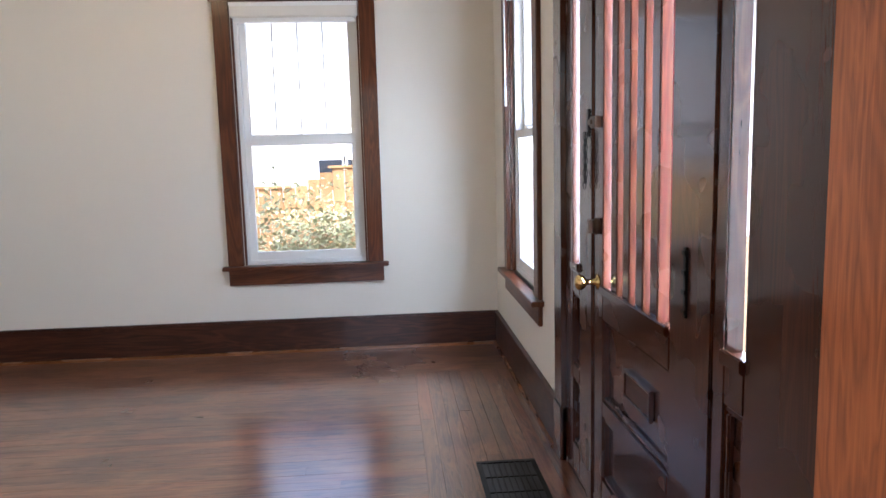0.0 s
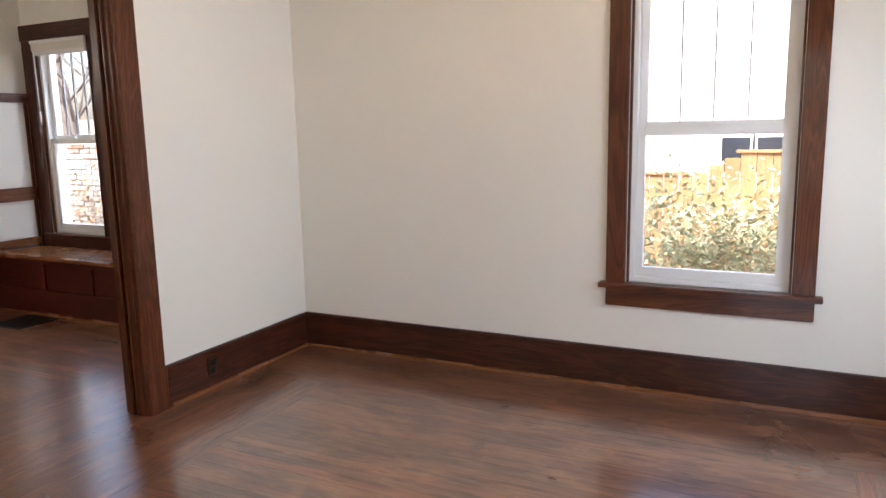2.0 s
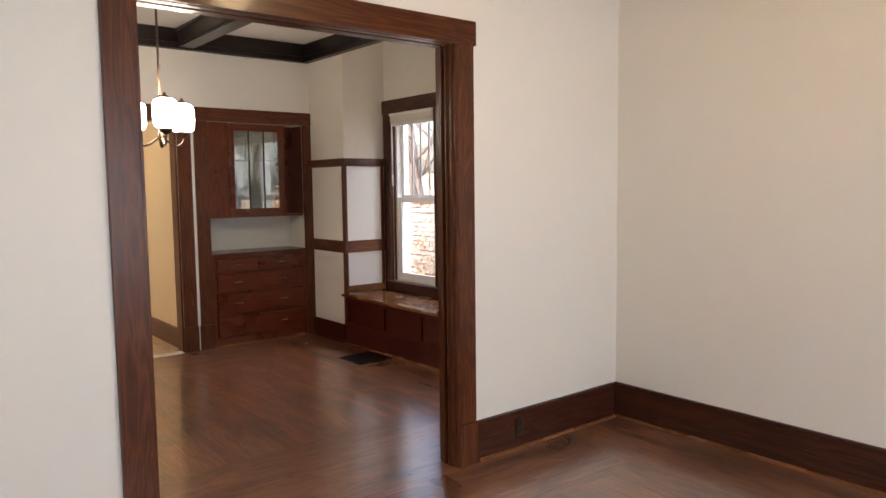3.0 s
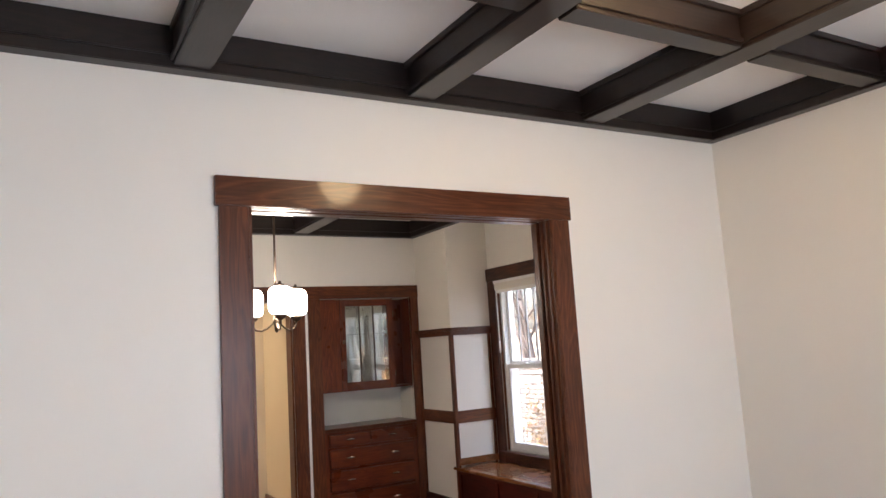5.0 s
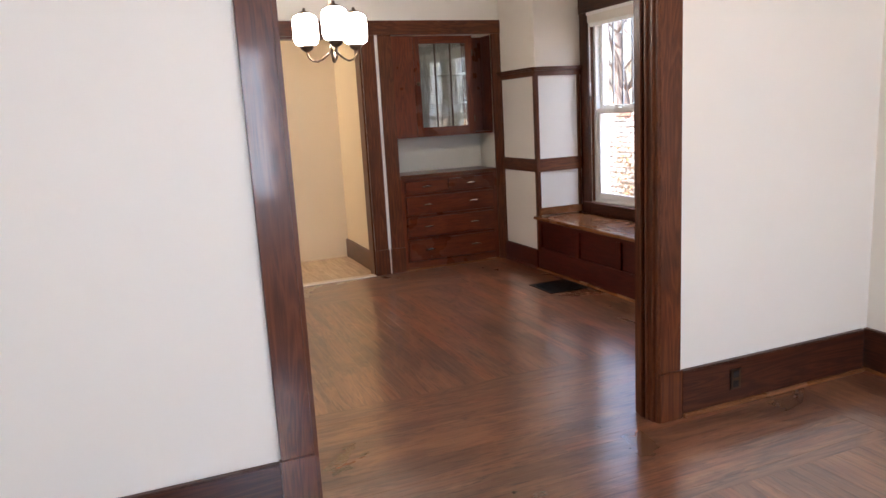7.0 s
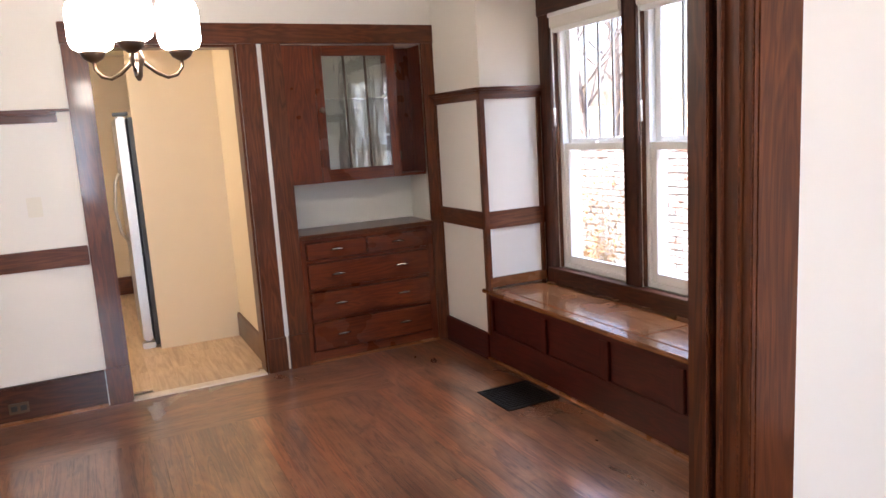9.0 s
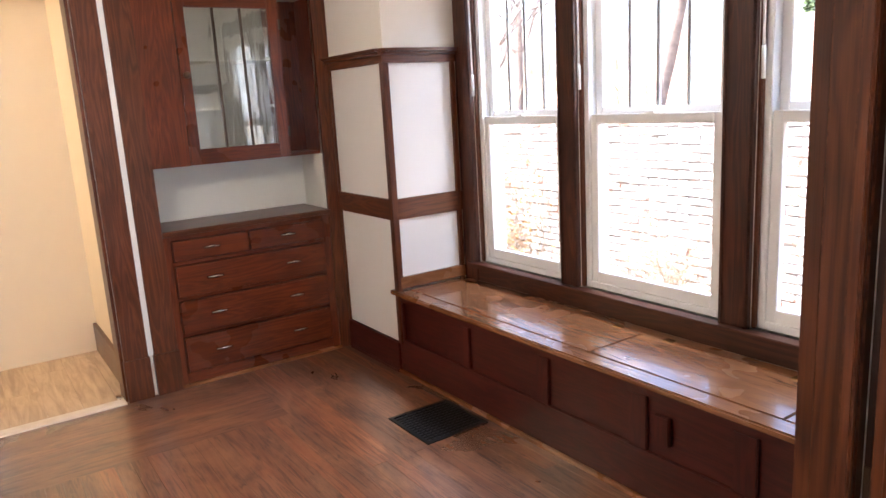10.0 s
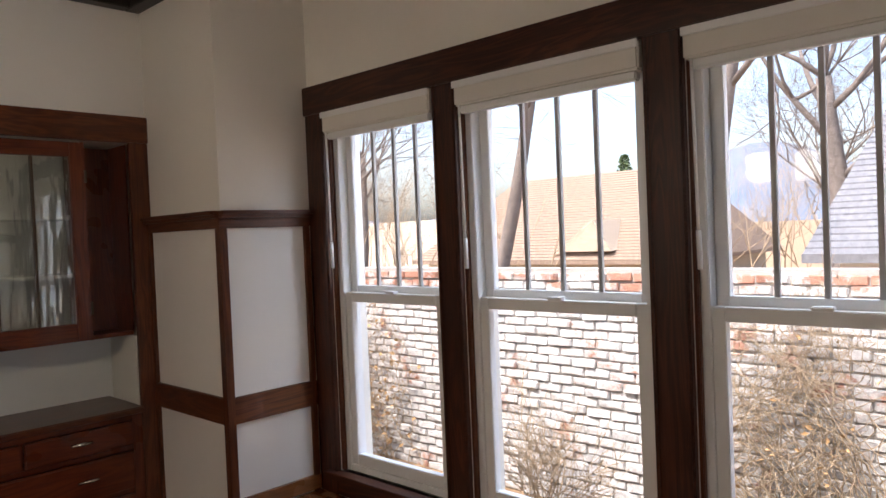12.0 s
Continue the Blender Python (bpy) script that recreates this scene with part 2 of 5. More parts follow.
def brick_paint():
    m, t, b = material("flaking_white_brick", (0.75, 0.73, 0.70), 0.85)
    geo = t.nodes.new("ShaderNodeNewGeometry")
    info = t.nodes.new("ShaderNodeObjectInfo")
    att = t.nodes.new("ShaderNodeAttribute")
    att.attribute_name = "tone"
    mp = t.nodes.new("ShaderNodeMapping")
    t.links.new(geo.outputs["Position"], mp.inputs["Vector"])
    n1 = noise_tex(t, mp.outputs[0], 3.2, 6, 0.7)
    n2 = noise_tex(t, mp.outputs[0], 28, 5, 0.7)
    red = ramp(t, n2, [(0.3, (0.22, 0.10, 0.065)), (0.7, (0.42, 0.22, 0.15))])
    white = ramp(t, n2, [(0.3, (0.36, 0.34, 0.32)), (0.6, (0.58, 0.56, 0.54))])
    add = t.nodes.new("ShaderNodeMath")
    add.operation = "ADD"
    t.links.new(n1, add.inputs[0])
    t.links.new(span(t, n2, -0.12, 0.12), add.inputs[1])
    add2 = t.nodes.new("ShaderNodeMath")
    add2.operation = "ADD"
    t.links.new(add.outputs[0], add2.inputs[0])
    s = t.nodes.new("ShaderNodeSeparateXYZ")
    t.links.new(geo.outputs["Position"], s.inputs[0])
    mr = t.nodes.new("ShaderNodeMapRange")
    mr.inputs["From Min"].default_value, mr.inputs["From Max"].default_value = 1.22, 1.36
    mr.inputs["To Min"].default_value, mr.inputs["To Max"].default_value = 0.0, 0.13
    t.links.new(s.outputs["Z"], mr.inputs["Value"])
    t.links.new(mr.outputs[0], add2.inputs[1])
    col = mix(t, white, red, ramp(t, add2.outputs[0], [(0.575, (0, 0, 0)), (0.66, (1, 1, 1))]))
    t.links.new(col, b.inputs["Base Color"])
    bump(t, b, n2, 0.6, 0.006)
    return m


BRICK = brick_paint()
MORTAR = plaster("old_mortar", (0.36, 0.33, 0.30), 0.9)


DIRT = rough_mat("leaf_strewn_dirt", [(0.3, (0.16, 0.10, 0.06)), (0.5, (0.30, 0.20, 0.11)), (0.7, (0.42, 0.30, 0.17))], 3.5)
LEAF = rough_mat("dry_leaf", [(0.3, (0.30, 0.17, 0.07)), (0.7, (0.52, 0.34, 0.16))], 6)
GREEN = rough_mat("yellow_green_leaf", [(0.3, (0.27, 0.29, 0.14)), (0.7, (0.56, 0.55, 0.36))], 6)
EVERGREEN = rough_mat("dark_evergreen", [(0.3, (0.04, 0.07, 0.03)), (0.7, (0.11, 0.15, 0.06))], 6)
TWIG = rough_mat("dry_twig", [(0.3, (0.30, 0.22, 0.14)), (0.7, (0.46, 0.36, 0.25))], 20)
BARK = rough_mat("grey_bark", [(0.3, (0.12, 0.098, 0.085)), (0.7, (0.25, 0.21, 0.18))], 9)
SHINGLE_B = rough_mat("brown_shingle", [(0.3, (0.20, 0.14, 0.10)), (0.7, (0.32, 0.24, 0.18))], 12)
SHINGLE_G = rough_mat("grey_shingle", [(0.3, (0.15, 0.155, 0.17)), (0.7, (0.25, 0.255, 0.27))], 12)
STUCCO = rough_mat("tan_stucco", [(0.3, (0.40, 0.33, 0.25)), (0.7, (0.50, 0.42, 0.32))], 8)
LAP = material("white_lap_siding", (0.78, 0.78, 0.77), 0.6)[0]
HILL = rough_mat("hazy_mountain", [(0.3, (0.13, 0.18, 0.27)), (0.7, (0.19, 0.22, 0.27))], 0.02)
DARKPANE = material("dark_window_pane", (0.03, 0.035, 0.045), 0.1)[0]


# ---- building helpers ----
def boxes_mesh(name, boxes, mats, bevel=0.0):
    """One mesh of boxes (x0, y0, z0, x1, y1, z1). With three materials each box takes the one of its longest axis."""
    bm = bmesh.new()
    three = isinstance(mats, list)
    for x0, y0, z0, x1, y1, z1 in boxes:
        r = bmesh.ops.create_cube(bm, size=1)
        d = (x1 - x0, y1 - y0, z1 - z0)
        bmesh.ops.transform(bm, verts=r["verts"], matrix=Matrix.Translation(((x0 + x1) / 2, (y0 + y1) / 2, (z0 + z1) / 2)) @ Matrix.Diagonal((*[abs(v) for v in d], 1)))
        if three:
            k = max(range(3), key=lambda i: abs(d[i]))
            for f in {f for v in r["verts"] for f in v.link_faces}:
                f.material_index = k
    if bevel:
        bmesh.ops.bevel(bm, geom=bm.edges[:], offset=bevel, segments=2, affect="EDGES", clamp_overlap=True)
    me = bpy.data.meshes.new(name)
    bm.to_mesh(me)
    bm.free()
    for m in mats if three else [mats]:
        me.materials.append(m)
    return me


def part(name, boxes, mats, parent=None, bevel=0.003, label=""):
    ob = new(name, boxes_mesh(name, boxes, mats, bevel))
    if parent:
        ob.parent = parent
    if label:
        tagged(ob, label)
    return ob


def structure(name, boxes, mats, label, bevel=0.0):
    return tagged(part(name, boxes, mats, None, bevel), label, kind="structure")


def thing(name, label, category, group=""):
    ob = new(name)
    ob.empty_display_size = 0.1
    return tagged(ob, label, category, group)


def lathe(name, profile, mat, parent=None, seg=24, m=None, lobes=0, depth=0.0):
    """A turned shape round z from (radius, height) pairs."""
    bm = bmesh.new()
    rings = []
    for r, z in profile:
        ring = []
        for k in range(seg):
            a = 2 * math.pi * k / seg
            rr = r * (1 + depth * math.cos(lobes * a)) if lobes else r
            ring.append(bm.verts.new((rr * math.cos(a), rr * math.sin(a), z)))
        rings.append(ring)
    for a, b in zip(rings, rings[1:]):
        for k in range(seg):
            bm.faces.new((a[k], a[(k + 1) % seg], b[(k + 1) % seg], b[k]))
    bm.faces.new(rings[0][::-1])
    bm.faces.new(rings[-1])
    bmesh.ops.recalc_face_normals(bm, faces=bm.faces[:])
    for f in bm.faces:
        f.smooth = True
    me = bpy.data.meshes.new(name)
    bm.to_mesh(me)
    bm.free()
    me.materials.append(mat)
    ob = new(name, me)
    if parent:
        ob.parent = parent
    if m is not None:
        ob.matrix_basis = m
    return ob


def add_tube(bm, pts, radii, seg=6):
    rings = []
    for i, p in enumerate(pts):
        p = Vector(p)
        d = (Vector(pts[min(i + 1, len(pts) - 1)]) - Vector(pts[max(i - 1, 0)])).normalized()
        u = d.cross(Vector((0.31, 0.17, 0.93)) if abs(d.z) < 0.9 else Vector((1, 0.2, 0))).normalized()
        v = d.cross(u)
        rings.append([bm.verts.new(p + radii[i] * (math.cos(2 * math.pi * k / seg) * u + math.sin(2 * math.pi * k / seg) * v)) for k in range(seg)])
    for a, b in zip(rings, rings[1:]):
        for k in range(seg):
            bm.faces.new((a[k], a[(k + 1) % seg], b[(k + 1) % seg], b[k])).smooth = True
    bm.faces.new(rings[0][::-1])
    bm.faces.new(rings[-1])


def from_bm(name, bm, mat, parent=None):
    bmesh.ops.recalc_face_normals(bm, faces=bm.faces[:])
    me = bpy.data.meshes.new(name)
    bm.to_mesh(me)
    bm.free()
    me.materials.append(mat)
    ob = new(name, me)
    if parent:
        ob.parent = parent
    return ob


def tube(name, pts, r, mat, parent=None, seg=10):
    bm = bmesh.new()
    add_tube(bm, pts, [r] * len(pts) if isinstance(r, (int, float)) else r, seg)
    return from_bm(name, bm, mat, parent)


# ---- plan ----
XE, XE2 = 0.74, 0.94            # east wall, inner and outer face
YN, YN2 = 5.39, 5.59            # living room's north wall
XW, XW2 = -3.235, -3.357        # wall between living and dining room
XD, XD2 = -7.17, -7.32          # dining room's west wall
YD = 5.22                      # dining room's north wall beside the bay
XR, XR2 = -6.478, -3.62          # sides of the bay
YB, YB2 = 5.72, 5.92            # bay's window wall
YS = 1.06                      # south wall of both rooms
H, HB = 3.09, 2.905             # ceiling, underside of the beams
OY0, OY1, OZ = 2.325, 3.975, 2.345  # cased opening
KY0, KY1, KZ = 2.893, 3.795, 2.25  # kitchen opening
WX0, WX1, WZ0, WZ1 = -1.0, -0.165, 0.62, 2.36      # living north window
EY0, EY1 = 3.99, 4.80                               # living east window
DY0, DY1, DZ = 1.69, 3.40, 2.36                     # entry unit
BAYS = ((-6.335, -5.62), (-5.493, -4.69), (-4.552, -3.84))  # bay windows
BZ0, BZ1 = 0.615, 2.335
NY0, NY1 = 4.085, 5.15           # built-in niche

# ---- shell ----
structure("wall_north", [(XW, YN, -0.3, WX0, YN2, 3.3), (WX1, YN, -0.3, XE2, YN2, 3.3), (WX0, YN, -0.3, WX1, YN2, WZ0), (WX0, YN, WZ1, WX1, YN2, 3.3)], WALL, "smooth cream painted plaster wall with one window opening")
structure("wall_east", [(XE, EY1, -0.3, XE2, YN, 3.3), (XE, DY1, -0.3, XE2, EY0, 3.3), (XE, -1.7, -0.3, XE2, DY0, 3.3), (XE, EY0, -0.3, XE2, EY1, WZ0), (XE, EY0, WZ1, XE2, EY1, 3.3), (XE, DY0, DZ, XE2, DY1, 3.3), (XE, DY0, -0.3, XE2, DY1, -0.012)], WALL, "cream painted entrance wall with window and front door")
structure("wall_middle", [(XW2, YS, -0.3, XW, OY0, 3.3), (XW2, OY1, -0.3, XW, YD, 3.3), (XW2, OY0, OZ + 0.02, XW, OY1, 3.3), (XW2, OY0, -0.3, XW, OY1, -0.012), (XR2, YD, -0.3, XW, YN2, 3.3)], WALL, "cream painted wall with a wide cased opening between rooms")
structure("wall_south_living", [(XW2, 0.93, -0.3, -1.2, YS, 3.3), (0.52, 0.93, -0.3, XE, YS, 3.3), (-1.2, 0.93, 2.3, 0.52, YS, 3.3)], WALL, "cream painted wall with a wide opening to the hall")
structure("wall_south_dining", [(XD2, 0.93, -0.3, XW2, YS, 3.3)], WALL, "plain cream painted dining room wall")
structure("wall_hall", [(-1.4, -1.7, -0.3, -1.2, 0.93, 3.3), (-1.2, -1.7, -0.3, XE, -1.5, 0.6), (-1.2, -1.7, 2.4, XE, -1.5, 3.3), (-1.2, -1.7, 0.6, -0.9, -1.5, 2.4), (0.5, -1.7, 0.6, XE, -1.5, 2.4)], WALL, "plain cream hall walls behind the entrance")
structure("wall_west", [(XD2, YS, -0.3, XD, KY0, 3.3), (XD2, KY1, -0.3, XD, NY0, 3.3), (XD2, NY1, -0.3, XD, YB2, 3.3), (XD2, KY0, KZ, XD, KY1, 3.3), (XD2, NY0, KZ, XD, NY1, 3.3), (XD2, KY0, -0.3, XD, KY1, -0.012), (XD2, NY0, -0.3, XD, NY1, -0.012)], WALL, "cream painted wall with kitchen opening and built-in niche")
structure("wall_bay", [(XD, YD, -0.3, XR, YB2, 3.3), (XR, YB, -0.3, BAYS[0][0], YB2, 3.3), (BAYS[2][1], YB, -0.3, XR2, YB2, 3.3), (BAYS[0][0], YB, -0.3, BAYS[2][1], YB2, BZ0), (BAYS[0][0], YB, BZ1, BAYS[2][1], YB2, 3.3), (BAYS[0][1], YB, BZ0, BAYS[1][0], YB2, BZ1), (BAYS[1][1], YB, BZ0, BAYS[2][0], YB2, BZ1), (XR2, YN2, -0.3, XW2, YB2, 3.3)], WALL, "cream painted bay wall holding three tall windows")
structure("ceiling", [(XW2, -1.7, H, XE, YN, H + 0.05), (XD2, YS, H, XW2, YB, H + 0.05)], CEIL, "off-white painted ceiling panels between dark beams")
structure("ceiling_kitchen", [(-11.2, 0.5, 2.62, XD2, 6.0, 2.7)], CEIL, "plain white kitchen ceiling")
structure("wall_kitchen", [(-11.2, 0.5, -0.3, -11.0, 6.0, 2.62), (-11.0, 0.5, -0.3, XD2, 0.7, 2.62), (-11.0, 5.8, -0.3, XD2, 6.0, 2.62), (-8.325, 3.83, -0.3, XD2, 3.95, 2.62), (-8.365, 3.185, 0.0, -8.325, 3.95, 2.62)], TAN, "warm tan painted kitchen walls and fridge enclosure")
structure("roof", [(-11.25, -1.7, 3.3, 0.94, 5.92, 3.34)], SHINGLE_G, "flat grey roof deck over the rooms")
structure("floor", [(XD2, 0.93, -0.12, XE2, YB, -0.012), (-1.2, -1.7, -0.12, XE2, 0.93, -0.012)], FLOOR_Y, "dark stained fir strip floor with a mitred border")
structure("floor_kitchen", [(-11.0, 0.5, -0.12, XD2, 6.0, -0.006)], LVP, "light oak plank kitchen floor")

# ---- ceiling beams ----
crown = []
for (x0, y0, x1, y1) in ((XW, YS, XE, YN), (XD, YS, XW2, YD)):
    w = 0.075
    crown += [(x0, y0, HB, x1, y0 + w, H), (x0, y1 - w, HB, x1, y1, H), (x0, y0 + w, HB, x0 + w, y1 - w, H), (x1 - w, y0 + w, HB, x1, y1 - w, H)]
    v = w + 0.018
    crown += [(x0 + w, y1 - v, HB + 0.05, x1 - w, y1 - w, HB + 0.07), (x0 + w, y0 + v, HB + 0.05, x0 + v, y1 - v, HB + 0.07)]
structure("trim_beam_border", crown, BEAM, "dark stained perimeter ceiling beam with small ledge", 0.004)


def beam(box):
    x0, y0, x1, y1 = box
    ob = part("ceiling_beam", [(x0, y0, HB + 0.012, x1, y1, H)], BEAM, None, 0.004)
    along_x = (x1 - x0) > (y1 - y0)
    e = 0.014
    strips = [(x0, y0 - e, HB + 0.03, x1, y0, HB + 0.05), (x0, y1, HB + 0.03, x1, y1 + e, HB + 0.05), (x0, y0 - e, H - 0.03, x1, y0, H), (x0, y1, H - 0.03, x1, y1 + e, H)] if along_x else \
        [(x0 - e, y0, HB + 0.03, x0, y1, HB + 0.05), (x1, y0, HB + 0.03, x1 + e, y1, HB + 0.05), (x0 - e, y0, H - 0.03, x0, y1, H), (x1, y0, H - 0.03, x1 + e, y1, H)]
    part("moulding", strips, BEAM, ob, 0.003)
    return tagged(ob, "dark stained boxed ceiling beam with ledge moulding", "beam", "coffer beams")


for yc in (2.09, 3.18, 4.30):
    beam((XW + 0.075, yc - 0.075, XE - 0.075, yc + 0.075))
_cuts = (YS + 0.075, 2.09, 3.18, 4.30, YN - 0.075)
for xc in (-2.145, -0.95):
    for a, b in zip(_cuts, _cuts[1:]):
        beam((xc - 0.058, a + (0.09 if a > 2 else 0), xc + 0.058, b - (0.09 if b < 5 else 0)))
for yc in (2.3, 3.9):
    beam((XD + 0.075, yc - 0.075, XW2 - 0.075, yc + 0.075))

# ---- baseboards ----
BH = 0.229


def baseboard(runs, label="tall dark stained baseboard with shoe moulding"):
    bs, sh = [], []
    for (x0, y0, x1, y1, nx, ny) in runs:     # wall line, and the way into the room
        t, s = 0.022, 0.042
        bs.append((min(x0, x1, x0 + nx * t), min(y0, y1, y0 + ny * t), 0.0, max(x0, x1, x0 + nx * t), max(y0, y1, y0 + ny * t), BH))
        sh.append((min(x0 + nx * t, x1 + nx * t, x0 + nx * s), min(y0 + ny * t, y1 + ny * t, y0 + ny * s), 0.0, max(x0 + nx * t, x1 + nx * t, x0 + nx * s), max(y0 + ny * t, y1 + ny * t, y0 + ny * s), 0.022))
        bs.append((min(x0, x1, x0 + nx * 0.028), min(y0, y1, y0 + ny * 0.028), BH, max(x0, x1, x0 + nx * 0.028), max(y0, y1, y0 + ny * 0.028), BH + 0.009))
    structure("trim_shoe_moulding", sh, SEAT, "worn brown shoe moulding along the baseboard", 0.005)
    return structure("baseboard", bs, BASE, label, 0.003)


baseboard([(XW + 0.001, YN, XE - 0.001, YN, 0, -1), (XE, 3.53, XE, YN - 0.043, -1, 0), (XW, 4.112, XW, YN - 0.043, 1, 0), (XW, YS, XW, 2.195, 1, 0), (XE, YS, XE, 1.55, -1, 0)])
baseboard([(XD, YS, XD, 2.76, 1, 0), (XW2, YS, XW2, 2.2, -1, 0), (XW2, 4.11, XW2, YD, -1, 0)])
structure("baseboard_kitchen", [(-8.325, 3.805, 0.0, XD2, 3.83, 0.2), (-10.98, 0.7, 0, -10.95, 5.8, 0.2)], TRIM, "brown stained kitchen baseboard", 0.003)


# ---- cased opening with pocket door slot ----
def casing_side(face, out, y0, y1, ztop, name="trim"):
    """Side casing on a wall of constant x."""
    a, b = sorted((face, face + out * 0.024))
    c, d = sorted((face, face + out * 0.032))
    return [(a, y0, 0.245, b, y1, ztop), (c, y0 - 0.006, 0.0, d, y1 + 0.006, 0.245)]


tb = []
for face, out in ((XW, 1), (XW2, -1)):
    tb += casing_side(face, out, OY0 - 0.125, OY0 - 0.002, OZ) + casing_side(face, out, OY1 + 0.002, OY1 + 0.125, OZ)
    a, b = sorted((face, face + out * 0.03))
    tb.append((a, OY0 - 0.14, OZ, b, OY1 + 0.14, OZ + 0.13))
    a, b = sorted((face, face + out * 0.024))
    tb += [(a, OY0 - 0.002, 0.0, b, OY0 + 0.012, OZ), (a, OY1 - 0.012, 0.0, b, OY1 + 0.002, OZ)]
for y0, y1 in ((OY0, OY0 + 0.02), (OY1 - 0.02, OY1)):
    tb += [(XW2, y0, 0, XW2 + 0.052, y1, OZ), (XW - 0.052, y0, 0, XW, y1, OZ)]
    yy = (y0 + 0.022, y0 + 0.03) if y0 < 3 else (y1 - 0.03, y1 - 0.022)
    tb += [(XW2 + 0.034, yy[0], 0, XW2 + 0.05, yy[1], OZ), (XW - 0.05, yy[0], 0, XW - 0.034, yy[1], OZ)]
tb += [(XW2, OY0 + 0.02, OZ - 0.002, XW2 + 0.05, OY1 - 0.02, OZ + 0.018), (XW - 0.05, OY0 + 0.02, OZ - 0.002, XW, OY1 - 0.02, OZ + 0.018)]
structure("trim_cased_opening", tb, TRIM, "dark stained wood casing with plinth blocks and head", 0.003)
for yy, s in ((OY0, 1), (OY1, -1)):
    pd = thing("pocket_door", "dark stained pocket door slid back into its wall", "door", "pocket doors")
    y0, y1 = sorted((yy - s * 0.004, yy + s * 0.010))
    part("door_edge", [(XW2 + 0.056, y0, 0.005, XW - 0.056, y1, OZ - 0.005)], BASE, pd, 0.002)
    part("edge_pull", [(XW2 + 0.065, y0 + s * 0.0125 if s > 0 else y0 - 0.002, 1.02, XW - 0.065, y1 + 0.002 if s > 0 else y1 - 0.0125, 1.16)], BRONZE, pd, 0.001, "small bronze edge pull")


# ---- windows ----
def window(name, x0, x1, z0, z1, m, label, wand=True, blind=True, bars=3, bar=0.008):
    """A double-hung window in the local xz plane, y into the wall; sill at z0."""
    w = tagged(new(name), label, kind="structure")
    w.matrix_basis = m
    zm = 1.455
    fr = 0.038
    def p(n, b, mat, bev=0.003, lab=""):
        return part(n, b, mat, w, bev, lab)
    # vinyl frame
    p("frame", [(x0, 0.03, z0, x0 + fr, 0.13, z1), (x1 - fr, 0.03, z0, x1, 0.13, z1), (x0 + fr, 0.03, z1 - fr, x1 - fr, 0.13, z1), (x0 + fr, 0.03, z0, x1 - fr, 0.13, z0 + 0.03)], VINYL)
    a0, a1 = x0 + fr, x1 - fr
    st = 0.042
    p("lower_sash", [(a0, 0.04, z0 + 0.03, a0 + st, 0.075, zm + 0.02), (a1 - st, 0.04, z0 + 0.03, a1, 0.075, zm + 0.02), (a0 + st, 0.04, z0 + 0.03, a1 - st, 0.075, z0 + 0.085), (a0 + st, 0.036, zm - 0.025, a1 - st, 0.075, zm + 0.02), ((a0 + a1) / 2 - 0.03, 0.026, zm + 0.02, (a0 + a1) / 2 + 0.03, 0.06, zm + 0.032)], VINYL)
    p("upper_sash", [(a0, 0.08, zm - 0.01, a0 + st, 0.115, z1 - fr), (a1 - st, 0.08, zm - 0.01, a1, 0.115, z1 - fr), (a0 + st, 0.08, zm - 0.01, a1 - st, 0.115, zm + 0.05), (a0 + st, 0.08, z1 - fr - 0.05, a1 - st, 0.115, z1 - fr)], VINYL)
    g = p("pane", [(a0 + st, 0.055, z0 + 0.08, a1 - st, 0.059, zm - 0.02)], GLASS, 0)
    g2 = p("pane", [(a0 + st, 0.095, zm + 0.045, a1 - st, 0.099, z1 - fr - 0.045)], GLASS, 0)
    g.visible_shadow = g2.visible_shadow = False
    n = bars + 1
    for k in range(1, n):
        xc = a0 + st + (a1 - a0 - 2 * st) * k / n
        p("glazing_bar", [(xc - bar, 0.088, zm + 0.045, xc + bar, 0.104, z1 - fr - 0.045)], LEAD, 0.001)
    # stained jamb lining
    p("jamb", [(x0 - 0.02, -0.002, z0, x0, 0.13, z1), (x1, -0.002, z0, x1 + 0.02, 0.13, z1), (x0 - 0.02, -0.002, z1, x1 + 0.02, 0.13, z1 + 0.02), (x0 - 0.014, 0.006, z0, x0 + 0.012, 0.028, z1), (x1 - 0.012, 0.006, z0, x1 + 0.014, 0.028, z1)], TRIM)
    if blind:
        b = thing("roller_blind", "rolled-up off-white window blind in a valance", "blind", "window blinds")
        b.matrix_basis = m
        part("valance", [(x0 + 0.004, -0.035, z1 - 0.1, x1 - 0.004, 0.028, z1 - 0.003)], FABRIC, b, 0.008)
        part("cap", [(x0 + 0.002, -0.042, z1 - 0.03, x1 - 0.002, -0.035, z1 - 0.003)], VINYL, b, 0.002)
        part("bottom_rail", [(x0 + 0.02, -0.02, z1 - 0.13, x1 - 0.02, 0.015, z1 - 0.1)], VINYL, b, 0.006)
        if wand:
            t = tube("wand", [(x0 + 0.03, -0.03, z1 - 0.1), (x0 + 0.034, -0.028, z1 - 0.62)], 0.005, VINYL, b)
            t2 = tube("wand_grip", [(x0 + 0.034, -0.028, z1 - 0.62), (x0 + 0.036, -0.028, z1 - 0.74)], 0.008, VINYL, b)
    return w


